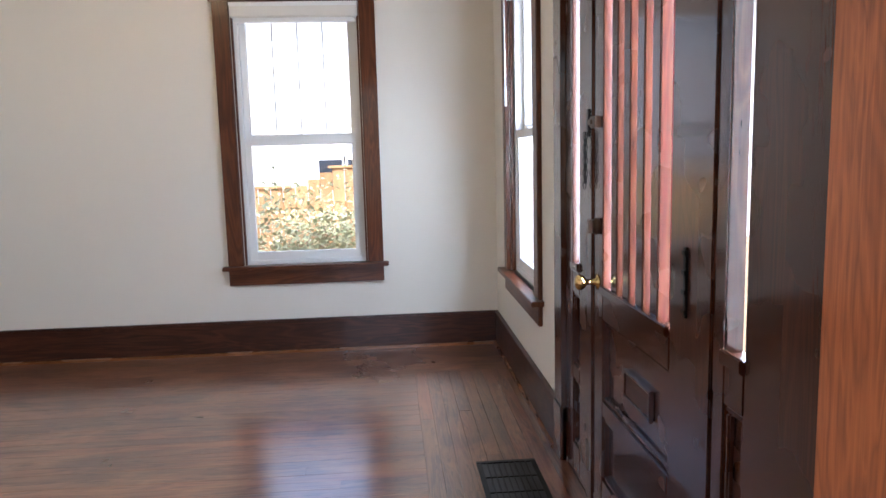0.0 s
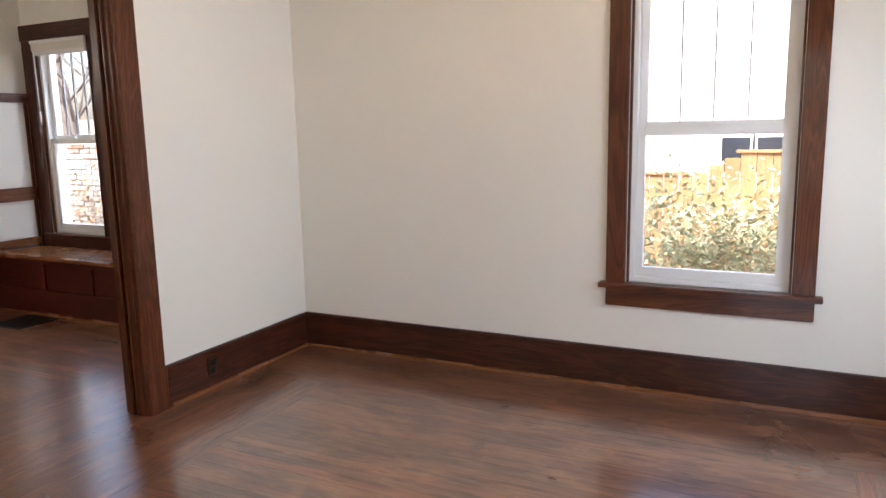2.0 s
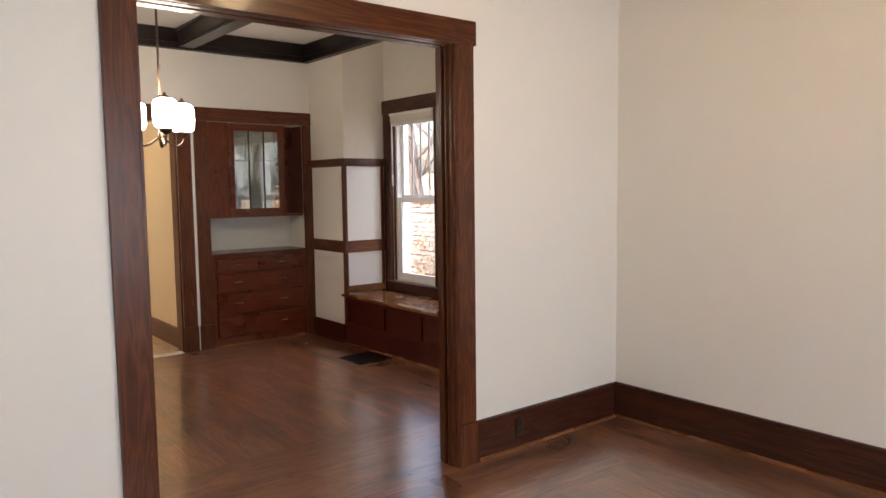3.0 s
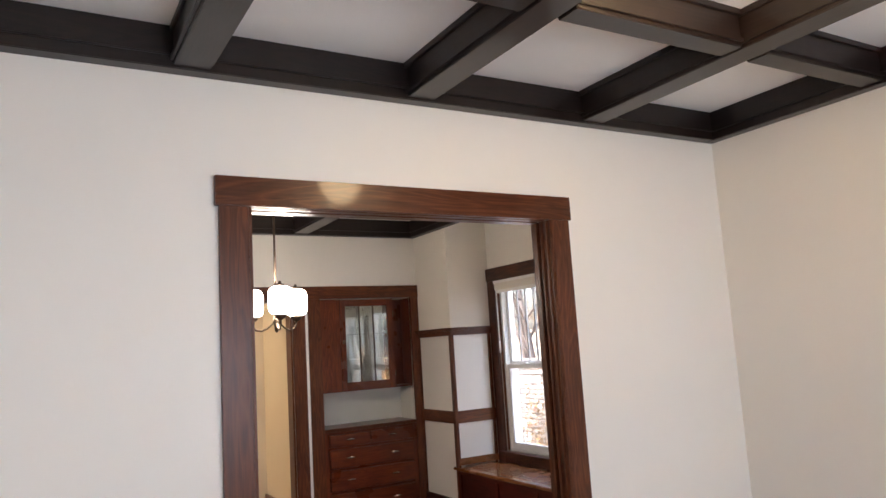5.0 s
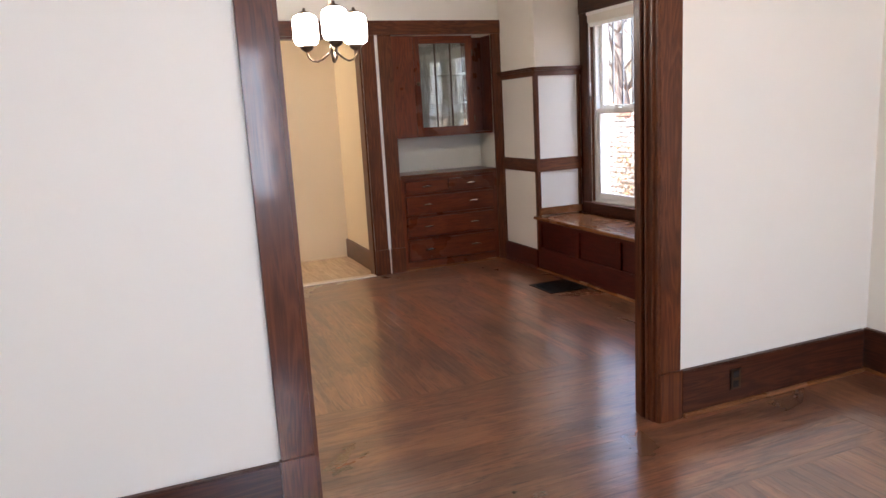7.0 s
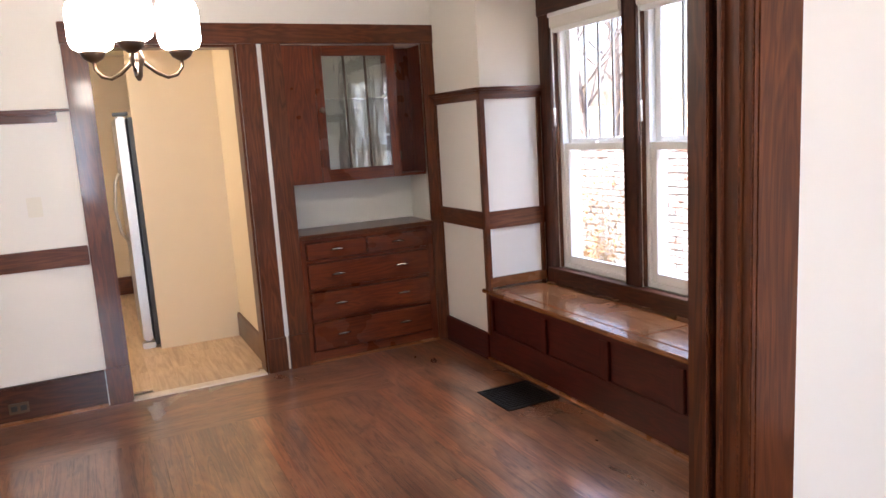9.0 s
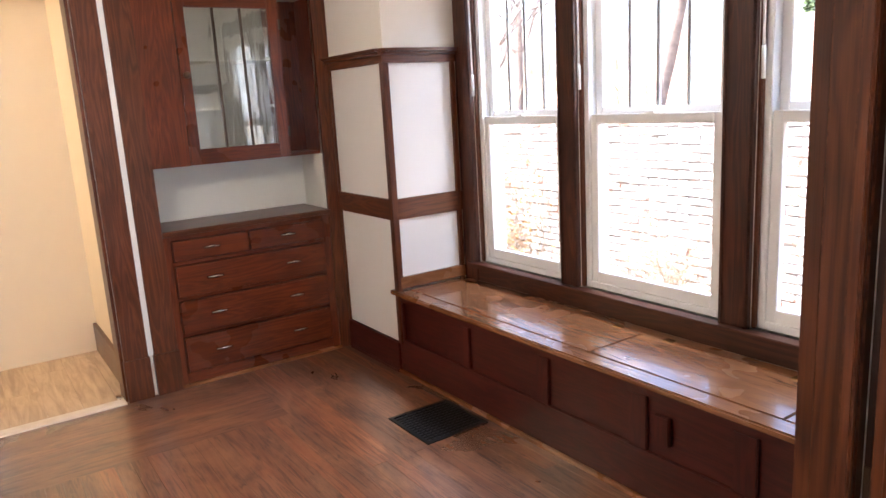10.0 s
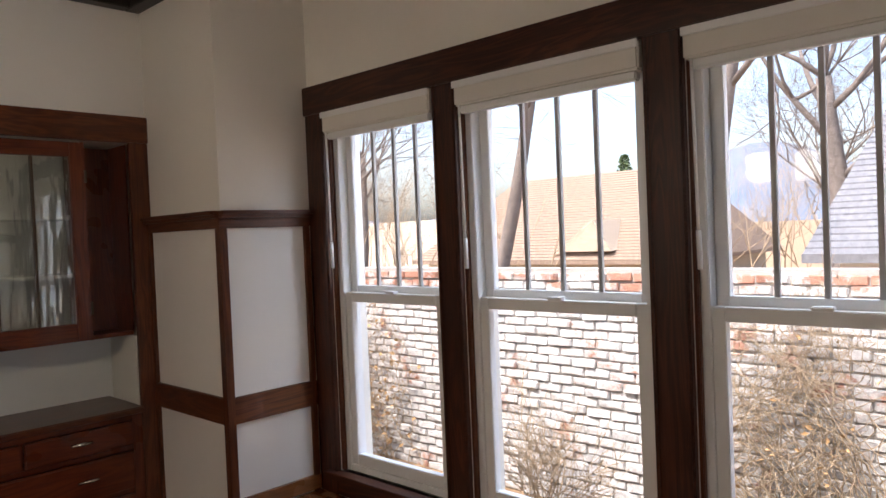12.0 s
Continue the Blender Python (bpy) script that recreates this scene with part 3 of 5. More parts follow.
def window_trim(name, x0, x1, z0, z1, m, label):
    c = 0.11
    ob = structure(name, [(x0 - c, -0.024, z0, x0 - 0.004, 0, z1 + 0.005), (x1 + 0.004, -0.024, z0, x1 + c, 0, z1 + 0.005), (x0 - c - 0.02, -0.032, z1 + 0.005, x1 + c + 0.02, 0, z1 + 0.135),
        (x0 - c - 0.035, -0.065, z0 - 0.028, x1 + c + 0.035, 0.03, z0), (x0 - c, -0.022, z0 - 0.135, x1 + c, 0, z0 - 0.028)], TRIM, label, 0.004)
    ob.matrix_basis = m
    return ob


MN = pose(0, YN, 0)
ME = Matrix.Translation((XE, 0, 0)) @ pose(0, 0, 0, 0, 0, -90)      # local x = -y
MB = pose(0, YB, 0)
window("window_1", WX0, WX1, WZ0, WZ1, MN, "white double-hung window with barred upper sash", wand=False, bar=0.004)
window_trim("trim_window_north", WX0, WX1, WZ0, WZ1, MN, "dark stained window casing, stool and apron")
window("window_2", -EY1, -EY0, WZ0, WZ1, ME, "white double-hung window beside the front door")
window_trim("trim_window_east", -EY1, -EY0, WZ0, WZ1, ME, "dark stained window casing, stool and apron")
for k, (a, b) in enumerate(BAYS):
    window("window_%d" % (3 + k), a, b, BZ0, BZ1, MB, "tall white double-hung bay window with barred upper sash")
tb = [(XR + 0.005, YB - 0.024, 0.5, BAYS[0][0] - 0.004, YB, BZ1), (BAYS[0][1] + 0.004, YB - 0.024, BZ0, BAYS[1][0] - 0.004, YB, BZ1), (BAYS[1][1] + 0.004, YB - 0.024, BZ0, BAYS[2][0] - 0.004, YB, BZ1), (BAYS[2][1] + 0.004, YB - 0.024, 0.5, XR2 - 0.005, YB, BZ1),
    (XR + 0.002, YB - 0.034, BZ1, XR2 - 0.002, YB, BZ1 + 0.135), (BAYS[0][0] - 0.07, YB - 0.06, BZ0 - 0.03, BAYS[2][1] + 0.07, YB + 0.03, BZ0), (BAYS[0][0] - 0.004, YB - 0.022, 0.5, BAYS[2][1] + 0.004, YB, BZ0 - 0.03)]
for a, b in BAYS:
    tb += [(a - 0.022, YB - 0.03, BZ0, a - 0.006, YB - 0.024, BZ1), (b + 0.006, YB - 0.03, BZ0, b + 0.022, YB - 0.024, BZ1)]
# the darker baseboard wood gives these casings their backlit look
structure("trim_bay", tb, BASE, "stained bay window casings and stool, darkened as if backlit", 0.004)


# ---- entry: front door and sidelights ----
entry = [(XE - 0.024, DY0 - 0.13, 0.0, XE, DY0, DZ), (XE - 0.024, DY1, 0.0, XE, DY1 + 0.13, DZ), (XE - 0.032, DY0 - 0.15, DZ, XE, DY1 + 0.15, DZ + 0.14)]
entry += [(XE - 0.03, DY0 - 0.135, 0, XE, DY0, 0.245), (XE - 0.03, DY1, 0, XE, DY1 + 0.135, 0.245)]
DL, DR = 2.10, 2.99
entry += [(XE - 0.008, DL - 0.085, 0, XE + 0.05, DL - 0.005, DZ), (XE - 0.008, DR + 0.005, 0, XE + 0.05, DR + 0.085, DZ), (XE, DY0, DZ - 0.04, XE + 0.12, DY1, DZ), (XE + 0.002, DY0, -0.01, XE + 0.15, DY1, 0.02)]
structure("trim_entry", entry, DOORWOOD, "dark stained entrance frame with mullions", 0.004)
LB = 0.87


def panel_unit(parent, y0, y1, zs, x, stile, near=None):
    """Near: width of the southern stile, where it differs."""
    y_in = y0 + (near or stile)
    fr = [(x, y0, 0.02, x + 0.045, y_in, DZ - 0.04), (x, y1 - stile, 0.02, x + 0.045, y1, DZ - 0.04)]
    for a, b in zs:
        fr.append((x, y_in, a, x + 0.045, y1 - stile, b))
    part("frame", fr, DOORWOOD, parent, 0.004)
    pn, md = [], []
    for (a0, b0), (a1, b1) in zip(zs[:-2], zs[1:-1]):
        pn.append((x + 0.022, y_in, b0, x + 0.034, y1 - stile, a1))
        i0, i1, k0, k1 = y_in, y1 - stile, b0, a1
        md += [(x + 0.006, i0, k0, x + 0.022, i1, k0 + 0.018), (x + 0.006, i0, k1 - 0.018, x + 0.022, i1, k1), (x + 0.006, i0, k0 + 0.018, x + 0.022, i0 + 0.018, k1 - 0.018), (x + 0.006, i1 - 0.018, k0 + 0.018, x + 0.022, i1, k1 - 0.018)]
    part("panel", pn, DOORWOOD, parent, 0.001)
    part("panel_moulding", md, DOORWOOD, parent, 0.005)


EX = XE - 0.036
door = thing("front_door", "closed dark stained front door with five narrow lights", "door")
zs = [(0.02, 0.16), (0.40, 0.46), (0.755, LB), (2.14, DZ - 0.04)]
panel_unit(door, DL, DR, zs, EX + 0.035, 0.11, 0.175)
i0, i1 = DL + 0.175, DR - 0.11
n = 5
for k in range(1, n):
    yc = i0 + (i1 - i0) * k / n
    part("mullion", [(EX + 0.035, yc - 0.030, LB, EX + 0.072, yc + 0.030, 2.14)], DOORWOOD, door, 0.004)
    part("mullion_outside", [(EX + 0.078, yc - 0.027, LB, EX + 0.095, yc + 0.027, 2.14)], REDPAINT, door, 0.002, "red painted outer bar")
part("outer_face", [(EX + 0.08, DL, 0.02, EX + 0.095, i0 + 0.004, DZ - 0.04), (EX + 0.08, i1 - 0.004, 0.02, EX + 0.095, DR, DZ - 0.04), (EX + 0.08, i0, 0.02, EX + 0.095, i1, LB), (EX + 0.08, i0, 2.14, EX + 0.095, i1, DZ - 0.04)], REDPAINT, door, 0.001, "red painted outer face")
part("light_sill", [(EX + 0.022, i0, LB - 0.02, EX + 0.035, i1, LB + 0.012)], DOORWOOD, door, 0.004)
g = part("pane", [(EX + 0.073, i0, LB, EX + 0.077, i1, 2.14)], GLASS, door, 0)
g.visible_shadow = False
part("mail_slot", [(EX + 0.040, 2.43, 0.545, EX + 0.055, 2.67, 0.558), (EX + 0.040, 2.43, 0.632, EX + 0.055, 2.67, 0.645), (EX + 0.040, 2.43, 0.558, EX + 0.055, 2.443, 0.632), (EX + 0.040, 2.657, 0.558, EX + 0.055, 2.67, 0.632)], DOORWOOD, door, 0.003, "wooden mail slot frame")
part("slot_flap", [(EX + 0.046, 2.443, 0.558, EX + 0.057, 2.657, 0.632)], BASE, door, 0.001)
toward = pose(EX + 0.035, 0, 0, 0, -90, 0)
lathe("knob", [(0.027, 0), (0.027, 0.006), (0.011, 0.012), (0.010, 0.045), (0.022, 0.052), (0.028, 0.064), (0.026, 0.078), (0.012, 0.086)], BRASS, door, 24, pose(0, DR - 0.06, 0.885) @ toward).name = "knob"
tagged(door.children[-1], "polished brass knob")
lathe("deadbolt", [(0.03, 0), (0.03, 0.012), (0.024, 0.02), (0.01, 0.022)], BRONZE, door, 24, pose(0, DR - 0.06, 1.085) @ toward)
part("thumb_turn", [(EX - 0.005, DR - 0.068, 1.06, EX + 0.014, DR - 0.052, 1.11)], BRONZE, door, 0.003)
part("chain_keeper", [(EX + 0.012, DR - 0.085, 1.43, EX + 0.035, DR - 0.02, 1.47), (EX + 0.004, DR - 0.06, 1.44, EX + 0.012, DR - 0.02, 1.46)], BRONZE, door, 0.003)
part("hinge_strap", [(EX + 0.028, DL + 0.06, 0.93, EX + 0.035, DL + 0.075, 1.11)] + [(EX + 0.024, DL + 0.057, z, EX + 0.03, DL + 0.078, z + 0.012) for z in (0.94, 0.99, 1.04, 1.09)], IRON, door, 0.001, "slim black iron strap")
for y0, y1 in ((DY0, DL - 0.085), (DR + 0.085, DY1)):
    sl = thing("sidelight", "narrow dark stained sidelight with panels below glass", "sidelight", "entrance sidelights")
    nr, fa = (0.175, 0.06) if y0 < 2 else (0.11, 0.11)
    panel_unit(sl, y0, y1, [(0.02, 0.14), (0.42, 0.48), (0.78, 0.90), (2.14, DZ - 0.04)], EX + 0.034, fa, nr)
    g = part("pane", [(EX + 0.075, y0 + nr, 0.90, EX + 0.079, y1 - fa, 2.14)], GLASS, sl, 0)
    g.visible_shadow = False
    part("light_sill", [(EX + 0.022, y0 + nr - 0.005, 0.875, EX + 0.036, y1 - fa + 0.005, 0.91)], DOORWOOD, sl, 0.004)
EX = XE + 0.012
chain = thing("door_chain", "black iron security chain hanging beside the door", "chain")
part("plate", [(EX - 0.026, DR + 0.03, 1.40, EX - 0.02, DR + 0.055, 1.50)], IRON, chain, 0.002)
for side, n in ((0.012, 9), (-0.012, 8)):
    for k in range(n):
        bm = bmesh.new()
        c = Vector((EX - 0.033, DR + 0.042 + side, 1.405 - 0.0225 * k))
        pts = []
        for j in range(9):
            a = 2 * math.pi * j / 8
            u, z = 0.006 * math.cos(a), 0.015 * math.sin(a)
            pts.append(c + (Vector((0, u, z)) if k % 2 else Vector((u, 0, z))))
        add_tube(bm, pts, [0.0018] * 9, 5)
        from_bm("chain_link", bm, IRON, chain)

# stained casing at the hall opening, its sunlit orange put into the colour
structure("trim_hall_opening", [(0.405, 0.906, 0.0, 0.525, 1.084, 2.3), (-1.2, 0.906, 0, -1.08, 1.084, 2.3), (-1.22, 0.906, 2.3, 0.54, 1.084, 2.43)], SUNLIT_WOOD, "stained casing of the hall opening, coloured as if sunlit orange", 0.005)


# ---- dining: kitchen opening and built-in cabinet ----
CF = XD + 0.024
tb = casing_side(XD, 1, KY0 - 0.12, KY0, KZ) + casing_side(XD, 1, KY1, KY1 + 0.13, KZ) + casing_side(XD, 1, NY0 - 0.128, NY0 + 0.005, KZ)
tb += [(XD, NY1 - 0.025, 0.0, CF, YD - 0.002, KZ), (XD, KY0 - 0.125, KZ, XD + 0.032, YD - 0.001, KZ + 0.13)]
tb += [(XD2, KY0 - 0.002, 0, XD, KY0 + 0.018, KZ), (XD2, KY1 - 0.018, 0, XD, KY1 + 0.002, KZ), (XD2, KY0, KZ - 0.018, XD, KY1, KZ)]
structure("trim_kitchen_opening", tb, TRIM, "dark stained casings with plinths round kitchen opening and niche", 0.003)
structure("threshold", [(XD - 0.05, KY0 + 0.018, -0.006, XD + 0.04, KY1 - 0.018, 0.008)], PALE, "pale wood threshold strip", 0.002)
structure("wall_sliver", [(XD, KY1 + 0.131, 0.246, XD + 0.012, NY0 - 0.129, KZ)], VINYL, "narrow white painted gap between casings")

cab = thing("china_cabinet", "reddish-brown built-in china cabinet with drawers and glass door", "cabinet")
CX = XD + 0.012
part("niche", [(XD - 0.40, NY0, 0.0, XD - 0.38, NY1, KZ), (XD - 0.38, NY0 - 0.02, 0, XD2, NY0, KZ), (XD - 0.38, NY1, 0, XD2, NY1 + 0.02, KZ), (XD - 0.38, NY0, KZ, XD2, NY1, KZ + 0.02)], NICHE, cab, 0.0, "pale painted niche back")
for ya in (NY0, NY1 - 0.026):
    part("niche_cheek", [(XD2, ya, 0.945, XD - 0.01, ya + 0.006, 1.29)], NICHE, cab, 0.0)
part("body", [(XD - 0.36, NY0 + 0.006, 0.0, CX - 0.02, NY1 - 0.021, 0.90)], RED, cab, 0.002)
part("face_frame", [(CX - 0.02, NY0 + 0.006, 0.0, CX, NY0 + 0.045, 0.905), (CX - 0.02, NY1 - 0.075, 0.0, CX, NY1 - 0.021, 0.905), (CX - 0.02, NY0 + 0.045, 0.0, CX, NY1 - 0.075, 0.085), (CX - 0.02, NY0 + 0.045, 0.885, CX, NY1 - 0.075, 0.905), (CX - 0.02, NY0 + 0.045, 0.735, CX - 0.004, NY1 - 0.075, 0.755), (CX - 0.02, NY0 + 0.045, 0.525, CX - 0.004, NY1 - 0.075, 0.545), (CX - 0.02, NY0 + 0.045, 0.305, CX - 0.004, NY1 - 0.075, 0.325)], RED, cab, 0.002)
part("counter", [(XD - 0.38, NY0 + 0.001, 0.915, CX + 0.03, NY1 - 0.021, 0.942), (XD - 0.1, NY0 + 0.001, 0.905, CX + 0.018, NY1 - 0.021, 0.915)], TRIM, cab, 0.005, "dark worn wooden counter top")
part("shoe", [(CX, NY0 + 0.006, 0.0, CX + 0.02, NY1 - 0.02, 0.022)], SEAT, cab, 0.004)
DYA, DYB = NY0 + 0.05, NY1 - 0.08
ymid = (DYA + DYB) / 2 - 0.02
for y0, y1, z0, z1 in ((DYA, ymid - 0.006, 0.762, 0.878), (ymid + 0.006, DYB, 0.762, 0.878), (DYA, DYB, 0.550, 0.730), (DYA, DYB, 0.330, 0.520), (DYA, DYB, 0.092, 0.300)):
    dr = part("drawer", [(CX - 0.015, y0, z0, CX + 0.02, y1, z1)], RED, cab, 0.006)
    ys = [(y0 + y1) / 2] if y1 - y0 < 0.6 else [y0 + 0.22, y1 - 0.22]
    for yc in ys:
        bm = bmesh.new()
        zc = (z0 + z1) / 2
        pts = [(CX + 0.02 + 0.022 * math.sin(math.pi * j / 8), yc - 0.045 + 0.09 * j / 8, zc + 0.006 * math.sin(math.pi * j / 8)) for j in range(9)]
        add_tube(bm, pts, [0.009, 0.006, 0.007, 0.009, 0.010, 0.009, 0.007, 0.006, 0.009], 8)
        tagged(from_bm("pull", bm, CHROME, dr), "tarnished nickel drawer pull")
# upper cupboard
UZ0, UZ1, UY0, UY1 = 1.295, KZ - 0.005, 4.31, 4.92
part("upper_face", [(XD - 0.03, NY0 + 0.006, UZ0, XD - 0.008, UY0 - 0.002, UZ1)], RED, cab, 0.002)
part("upper_return", [(XD - 0.25, UY1 + 0.005, UZ0, XD - 0.228, NY1 - 0.005, UZ1), (XD - 0.25, UY1 - 0.01, UZ0, XD - 0.008, UY1 + 0.004, UZ1)], RED, cab, 0.002)
for ya in (NY0 + 0.0065, NY1 - 0.0265):
    part("upper_side", [(XD - 0.36, ya, UZ0 + 0.02, XD - 0.031, ya + 0.006, UZ1)], RED, cab, 0.0)
part("upper_floor", [(XD - 0.37, NY0 + 0.006, UZ0, XD - 0.03, NY1 - 0.022, UZ0 + 0.02)], RED, cab, 0.002)
ud = part("cupboard_door", [(XD - 0.028, UY0, UZ0 + 0.004, XD - 0.002, UY0 + 0.06, UZ1 - 0.004), (XD - 0.028, UY1 - 0.07, UZ0 + 0.004, XD - 0.002, UY1, UZ1 - 0.004), (XD - 0.028, UY0 + 0.06, UZ0 + 0.004, XD - 0.002, UY1 - 0.07, UZ0 + 0.09), (XD - 0.028, UY0 + 0.06, UZ1 - 0.075, XD - 0.002, UY1 - 0.07, UZ1 - 0.004)], RED, cab, 0.004)
for k in (1, 2):
    yc = UY0 + 0.06 + (UY1 - UY0 - 0.13) * k / 3
    part("glazing_bar", [(XD - 0.026, yc - 0.006, UZ0 + 0.09, XD - 0.004, yc + 0.006, UZ1 - 0.075)], BRONZE, ud, 0.003, "dark metal glazing bar")
g = part("pane", [(XD - 0.018, UY0 + 0.06, UZ0 + 0.09, XD - 0.015, UY1 - 0.07, UZ1 - 0.075)], OLDGLASS, ud, 0, "old wavy glass")
g.visible_shadow = False
lathe("door_knob", [(0.010, 0), (0.008, 0.012), (0.019, 0.02), (0.020, 0.03), (0.012, 0.038)], BRONZE, ud, 16, pose(XD - 0.002, UY0 + 0.028, 1.80, 0, 90, 0))
for z in (1.42, 2.05):
    part("hinge", [(XD - 0.004, UY1 - 0.006, z, XD + 0.002, UY1 + 0.006, z + 0.06)], BRONZE, ud, 0.001)
for z in (1.60, 1.88):
    part("shelf", [(XD - 0.37, NY0 + 0.02, z, XD - 0.06, UY1, z + 0.018)], NICHE, cab, 0.002)


# ---- dining: wainscot ----
def wainscot(name, a, b, fixed, axis, sign, z0, posts, label, mats=TRIM, top=True):
    """Rails and posts on a wall, from a to b along axis."""
    def bx(u0, u1, w0, w1, d):
        f0, f1 = sorted((fixed, fixed + sign * d))
        return (u0, f0, w0, u1, f1, w1) if axis == 0 else (f0, u0, w0, f1, u1, w1)
    bs = [bx(a, b, 0.925, 1.045, 0.02)]
    if top:
        bs += [bx(a, b, 1.80, 1.845, 0.022), bx(a, b, 1.845, 1.86, 0.045), bx(a, b, 1.86, 1.878, 0.062)]
    bs += [bx(u - w / 2, u + w / 2, z0, 1.80, 0.0205) for u, w in posts]
    return structure(name, bs, mats, label, 0.003)


wainscot("trim_wainscot_north", CF + 0.001, XR + 0.020, YD, 0, -1, 0.18, [(CF + 0.008, 0.014), (XR, 0.04)], "dark stained rails and posts of wainscot")
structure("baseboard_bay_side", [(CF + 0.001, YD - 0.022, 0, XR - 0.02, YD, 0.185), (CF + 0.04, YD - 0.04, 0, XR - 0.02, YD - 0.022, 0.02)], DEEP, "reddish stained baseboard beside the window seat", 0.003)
wainscot("trim_wainscot_return", YD - 0.02, YB - 0.03, XR, 1, 1, 0.5, [(YD, 0.04), (YB - 0.05, 0.03)], "mid-brown stained rails on the bay return", [m for m in TRIM])
structure("trim_return_foot", [(XR, YD, 0.515, XR + 0.022, YB - 0.03, 0.585)], SEAT, "brown stained foot rail above the seat", 0.003)
wainscot("trim_wainscot_return_east", YD - 0.02, YB - 0.03, XR2, 1, -1, 0.5, [(YD, 0.04), (YB - 0.05, 0.03)], "dark stained rails on the far bay return")
wainscot("trim_wainscot_west", YS, KY0 - 0.125, XD, 1, 1, 0.22, [(1.42, 0.07), (2.125, 0.075)], "dark stained rails and posts of wainscot", top=False)
structure("trim_plate_rail_west", [(XD, YS, 1.80, XD + 0.022, 2.70, 1.845), (XD, YS, 1.845, XD + 0.045, 2.70, 1.862), (XD, YS, 1.862, XD + 0.062, KY0 - 0.12, 1.876)], TRIM, "dark stained plate rail with stepped moulding", 0.003)
wainscot("trim_wainscot_middle", YS, OY0 - 0.13, XW2, 1, -1, 0.22, [(1.5, 0.07)], "dark stained rails of wainscot")
structure("wall_panels", [(CF + 0.016, YD - 0.004, 0.19, XR - 0.02, YD, 1.80), (XR, YD + 0.02, 0.585, XR + 0.004, YB - 0.04, 1.80), (XD, YS, 0.24, XD + 0.004, KY0 - 0.126, 1.80)], PANEL, "off-white painted panels between wainscot rails")

sw = thing("light_switch", "ivory plastic light switch on the wainscot panel", "switch")
part("plate", [(XD + 0.004, 2.475, 1.245, XD + 0.010, 2.555, 1.365)], IVORY, sw, 0.003)
part("toggle", [(XD + 0.010, 2.508, 1.292, XD + 0.02, 2.522, 1.318)], IVORY, sw, 0.002)

# ---- window seat ----
seat = thing("window_seat", "stained built-in window seat with lift-up lids and panelled front", "window seat")
SF = YD + 0.004
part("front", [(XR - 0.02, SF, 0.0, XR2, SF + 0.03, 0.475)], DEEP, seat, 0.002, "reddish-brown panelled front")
pn = [(XR - 0.02, SF - 0.016, 0.0, XR2, SF, 0.215), (XR - 0.02, SF - 0.016, 0.40 + 0.04, XR2, SF, 0.475)]
xs = [-6.498, -6.43, -5.85, -5.79, -5.28, -5.20, -4.74, -4.65, -4.28, -4.19, -3.69, -3.62]
for k in range(0, 12, 2):
    pn.append((xs[k], SF - 0.016, 0.215, xs[k + 1], SF, 0.44))
pn.append((-4.61, SF - 0.024, 0.27, -4.54, SF - 0.001, 0.385))
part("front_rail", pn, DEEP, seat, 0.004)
part("shoe", [(XR - 0.02, SF - 0.036, 0.0, XR2, SF - 0.016, 0.022)], SEAT, seat, 0.004)
part("top_edge", [(XR - 0.067, SF - 0.032, 0.475, XR2, SF + 0.055, 0.503)], SEAT, seat, 0.007)
part("top_back", [(XR, YB - 0.09, 0.475, XR2, YB - 0.024, 0.503)], SEAT, seat, 0.003)
for a, b in ((XR + 0.006, -5.02), (-5.014, -4.15), (-4.144, XR2 - 0.004)):
    lid = part("lid", [(a, SF + 0.058, 0.477, b, YB - 0.093, 0.503)], SEAT, seat, 0.003)
    for xc in (a + 0.14, b - 0.14):
        part("hinge", [(xc - 0.025, YB - 0.112, 0.5025, xc + 0.025, YB - 0.075, 0.506)], BRASS, lid, 0.001, "worn brass hinge")


# ---- floor registers ----
def register(name, x0, y0, x1, y1, cell, label):
    r = thing(name, label, "floor register")
    e = 0.022
    part("frame", [(x0, y0, 0.0, x1, y0 + e, 0.006), (x0, y1 - e, 0.0, x1, y1, 0.006), (x0, y0 + e, 0, x0 + e, y1 - e, 0.006), (x1 - e, y0 + e, 0, x1, y1 - e, 0.006)], IRON, r, 0.001)
    # flat black sheet under the grille in place of the duct's shade
    part("well", [(x0 + e, y0 + e, -0.002, x1 - e, y1 - e, 0.0015)], BLACK, r, 0)
    g = []
    nx = int((x1 - x0 - 2 * e) / cell[0])
    ny = int((y1 - y0 - 2 * e) / cell[1]) if cell[1] else 0
    for k in range(1, nx):
        x = x0 + e + (x1 - x0 - 2 * e) * k / nx
        g.append((x - 0.003, y0 + e, 0.0015, x + 0.003, y1 - e, 0.0052))
    for k in range(1, ny):
        y = y0 + e + (y1 - y0 - 2 * e) * k / ny
        g.append((x0 + e, y - 0.003, 0.0015, x1 - e, y + 0.003, 0.0048))
    part("grille", g, IRON, r, 0)
    return r


register("floor_register", 0.34, 2.98, 0.60, 3.43, (0.022, 0.11), "black metal slotted register set in the floor")
register("floor_register", -5.975, 4.81, -5.605, 5.17, (0.025, 0.025), "black iron grid register set in the floor")


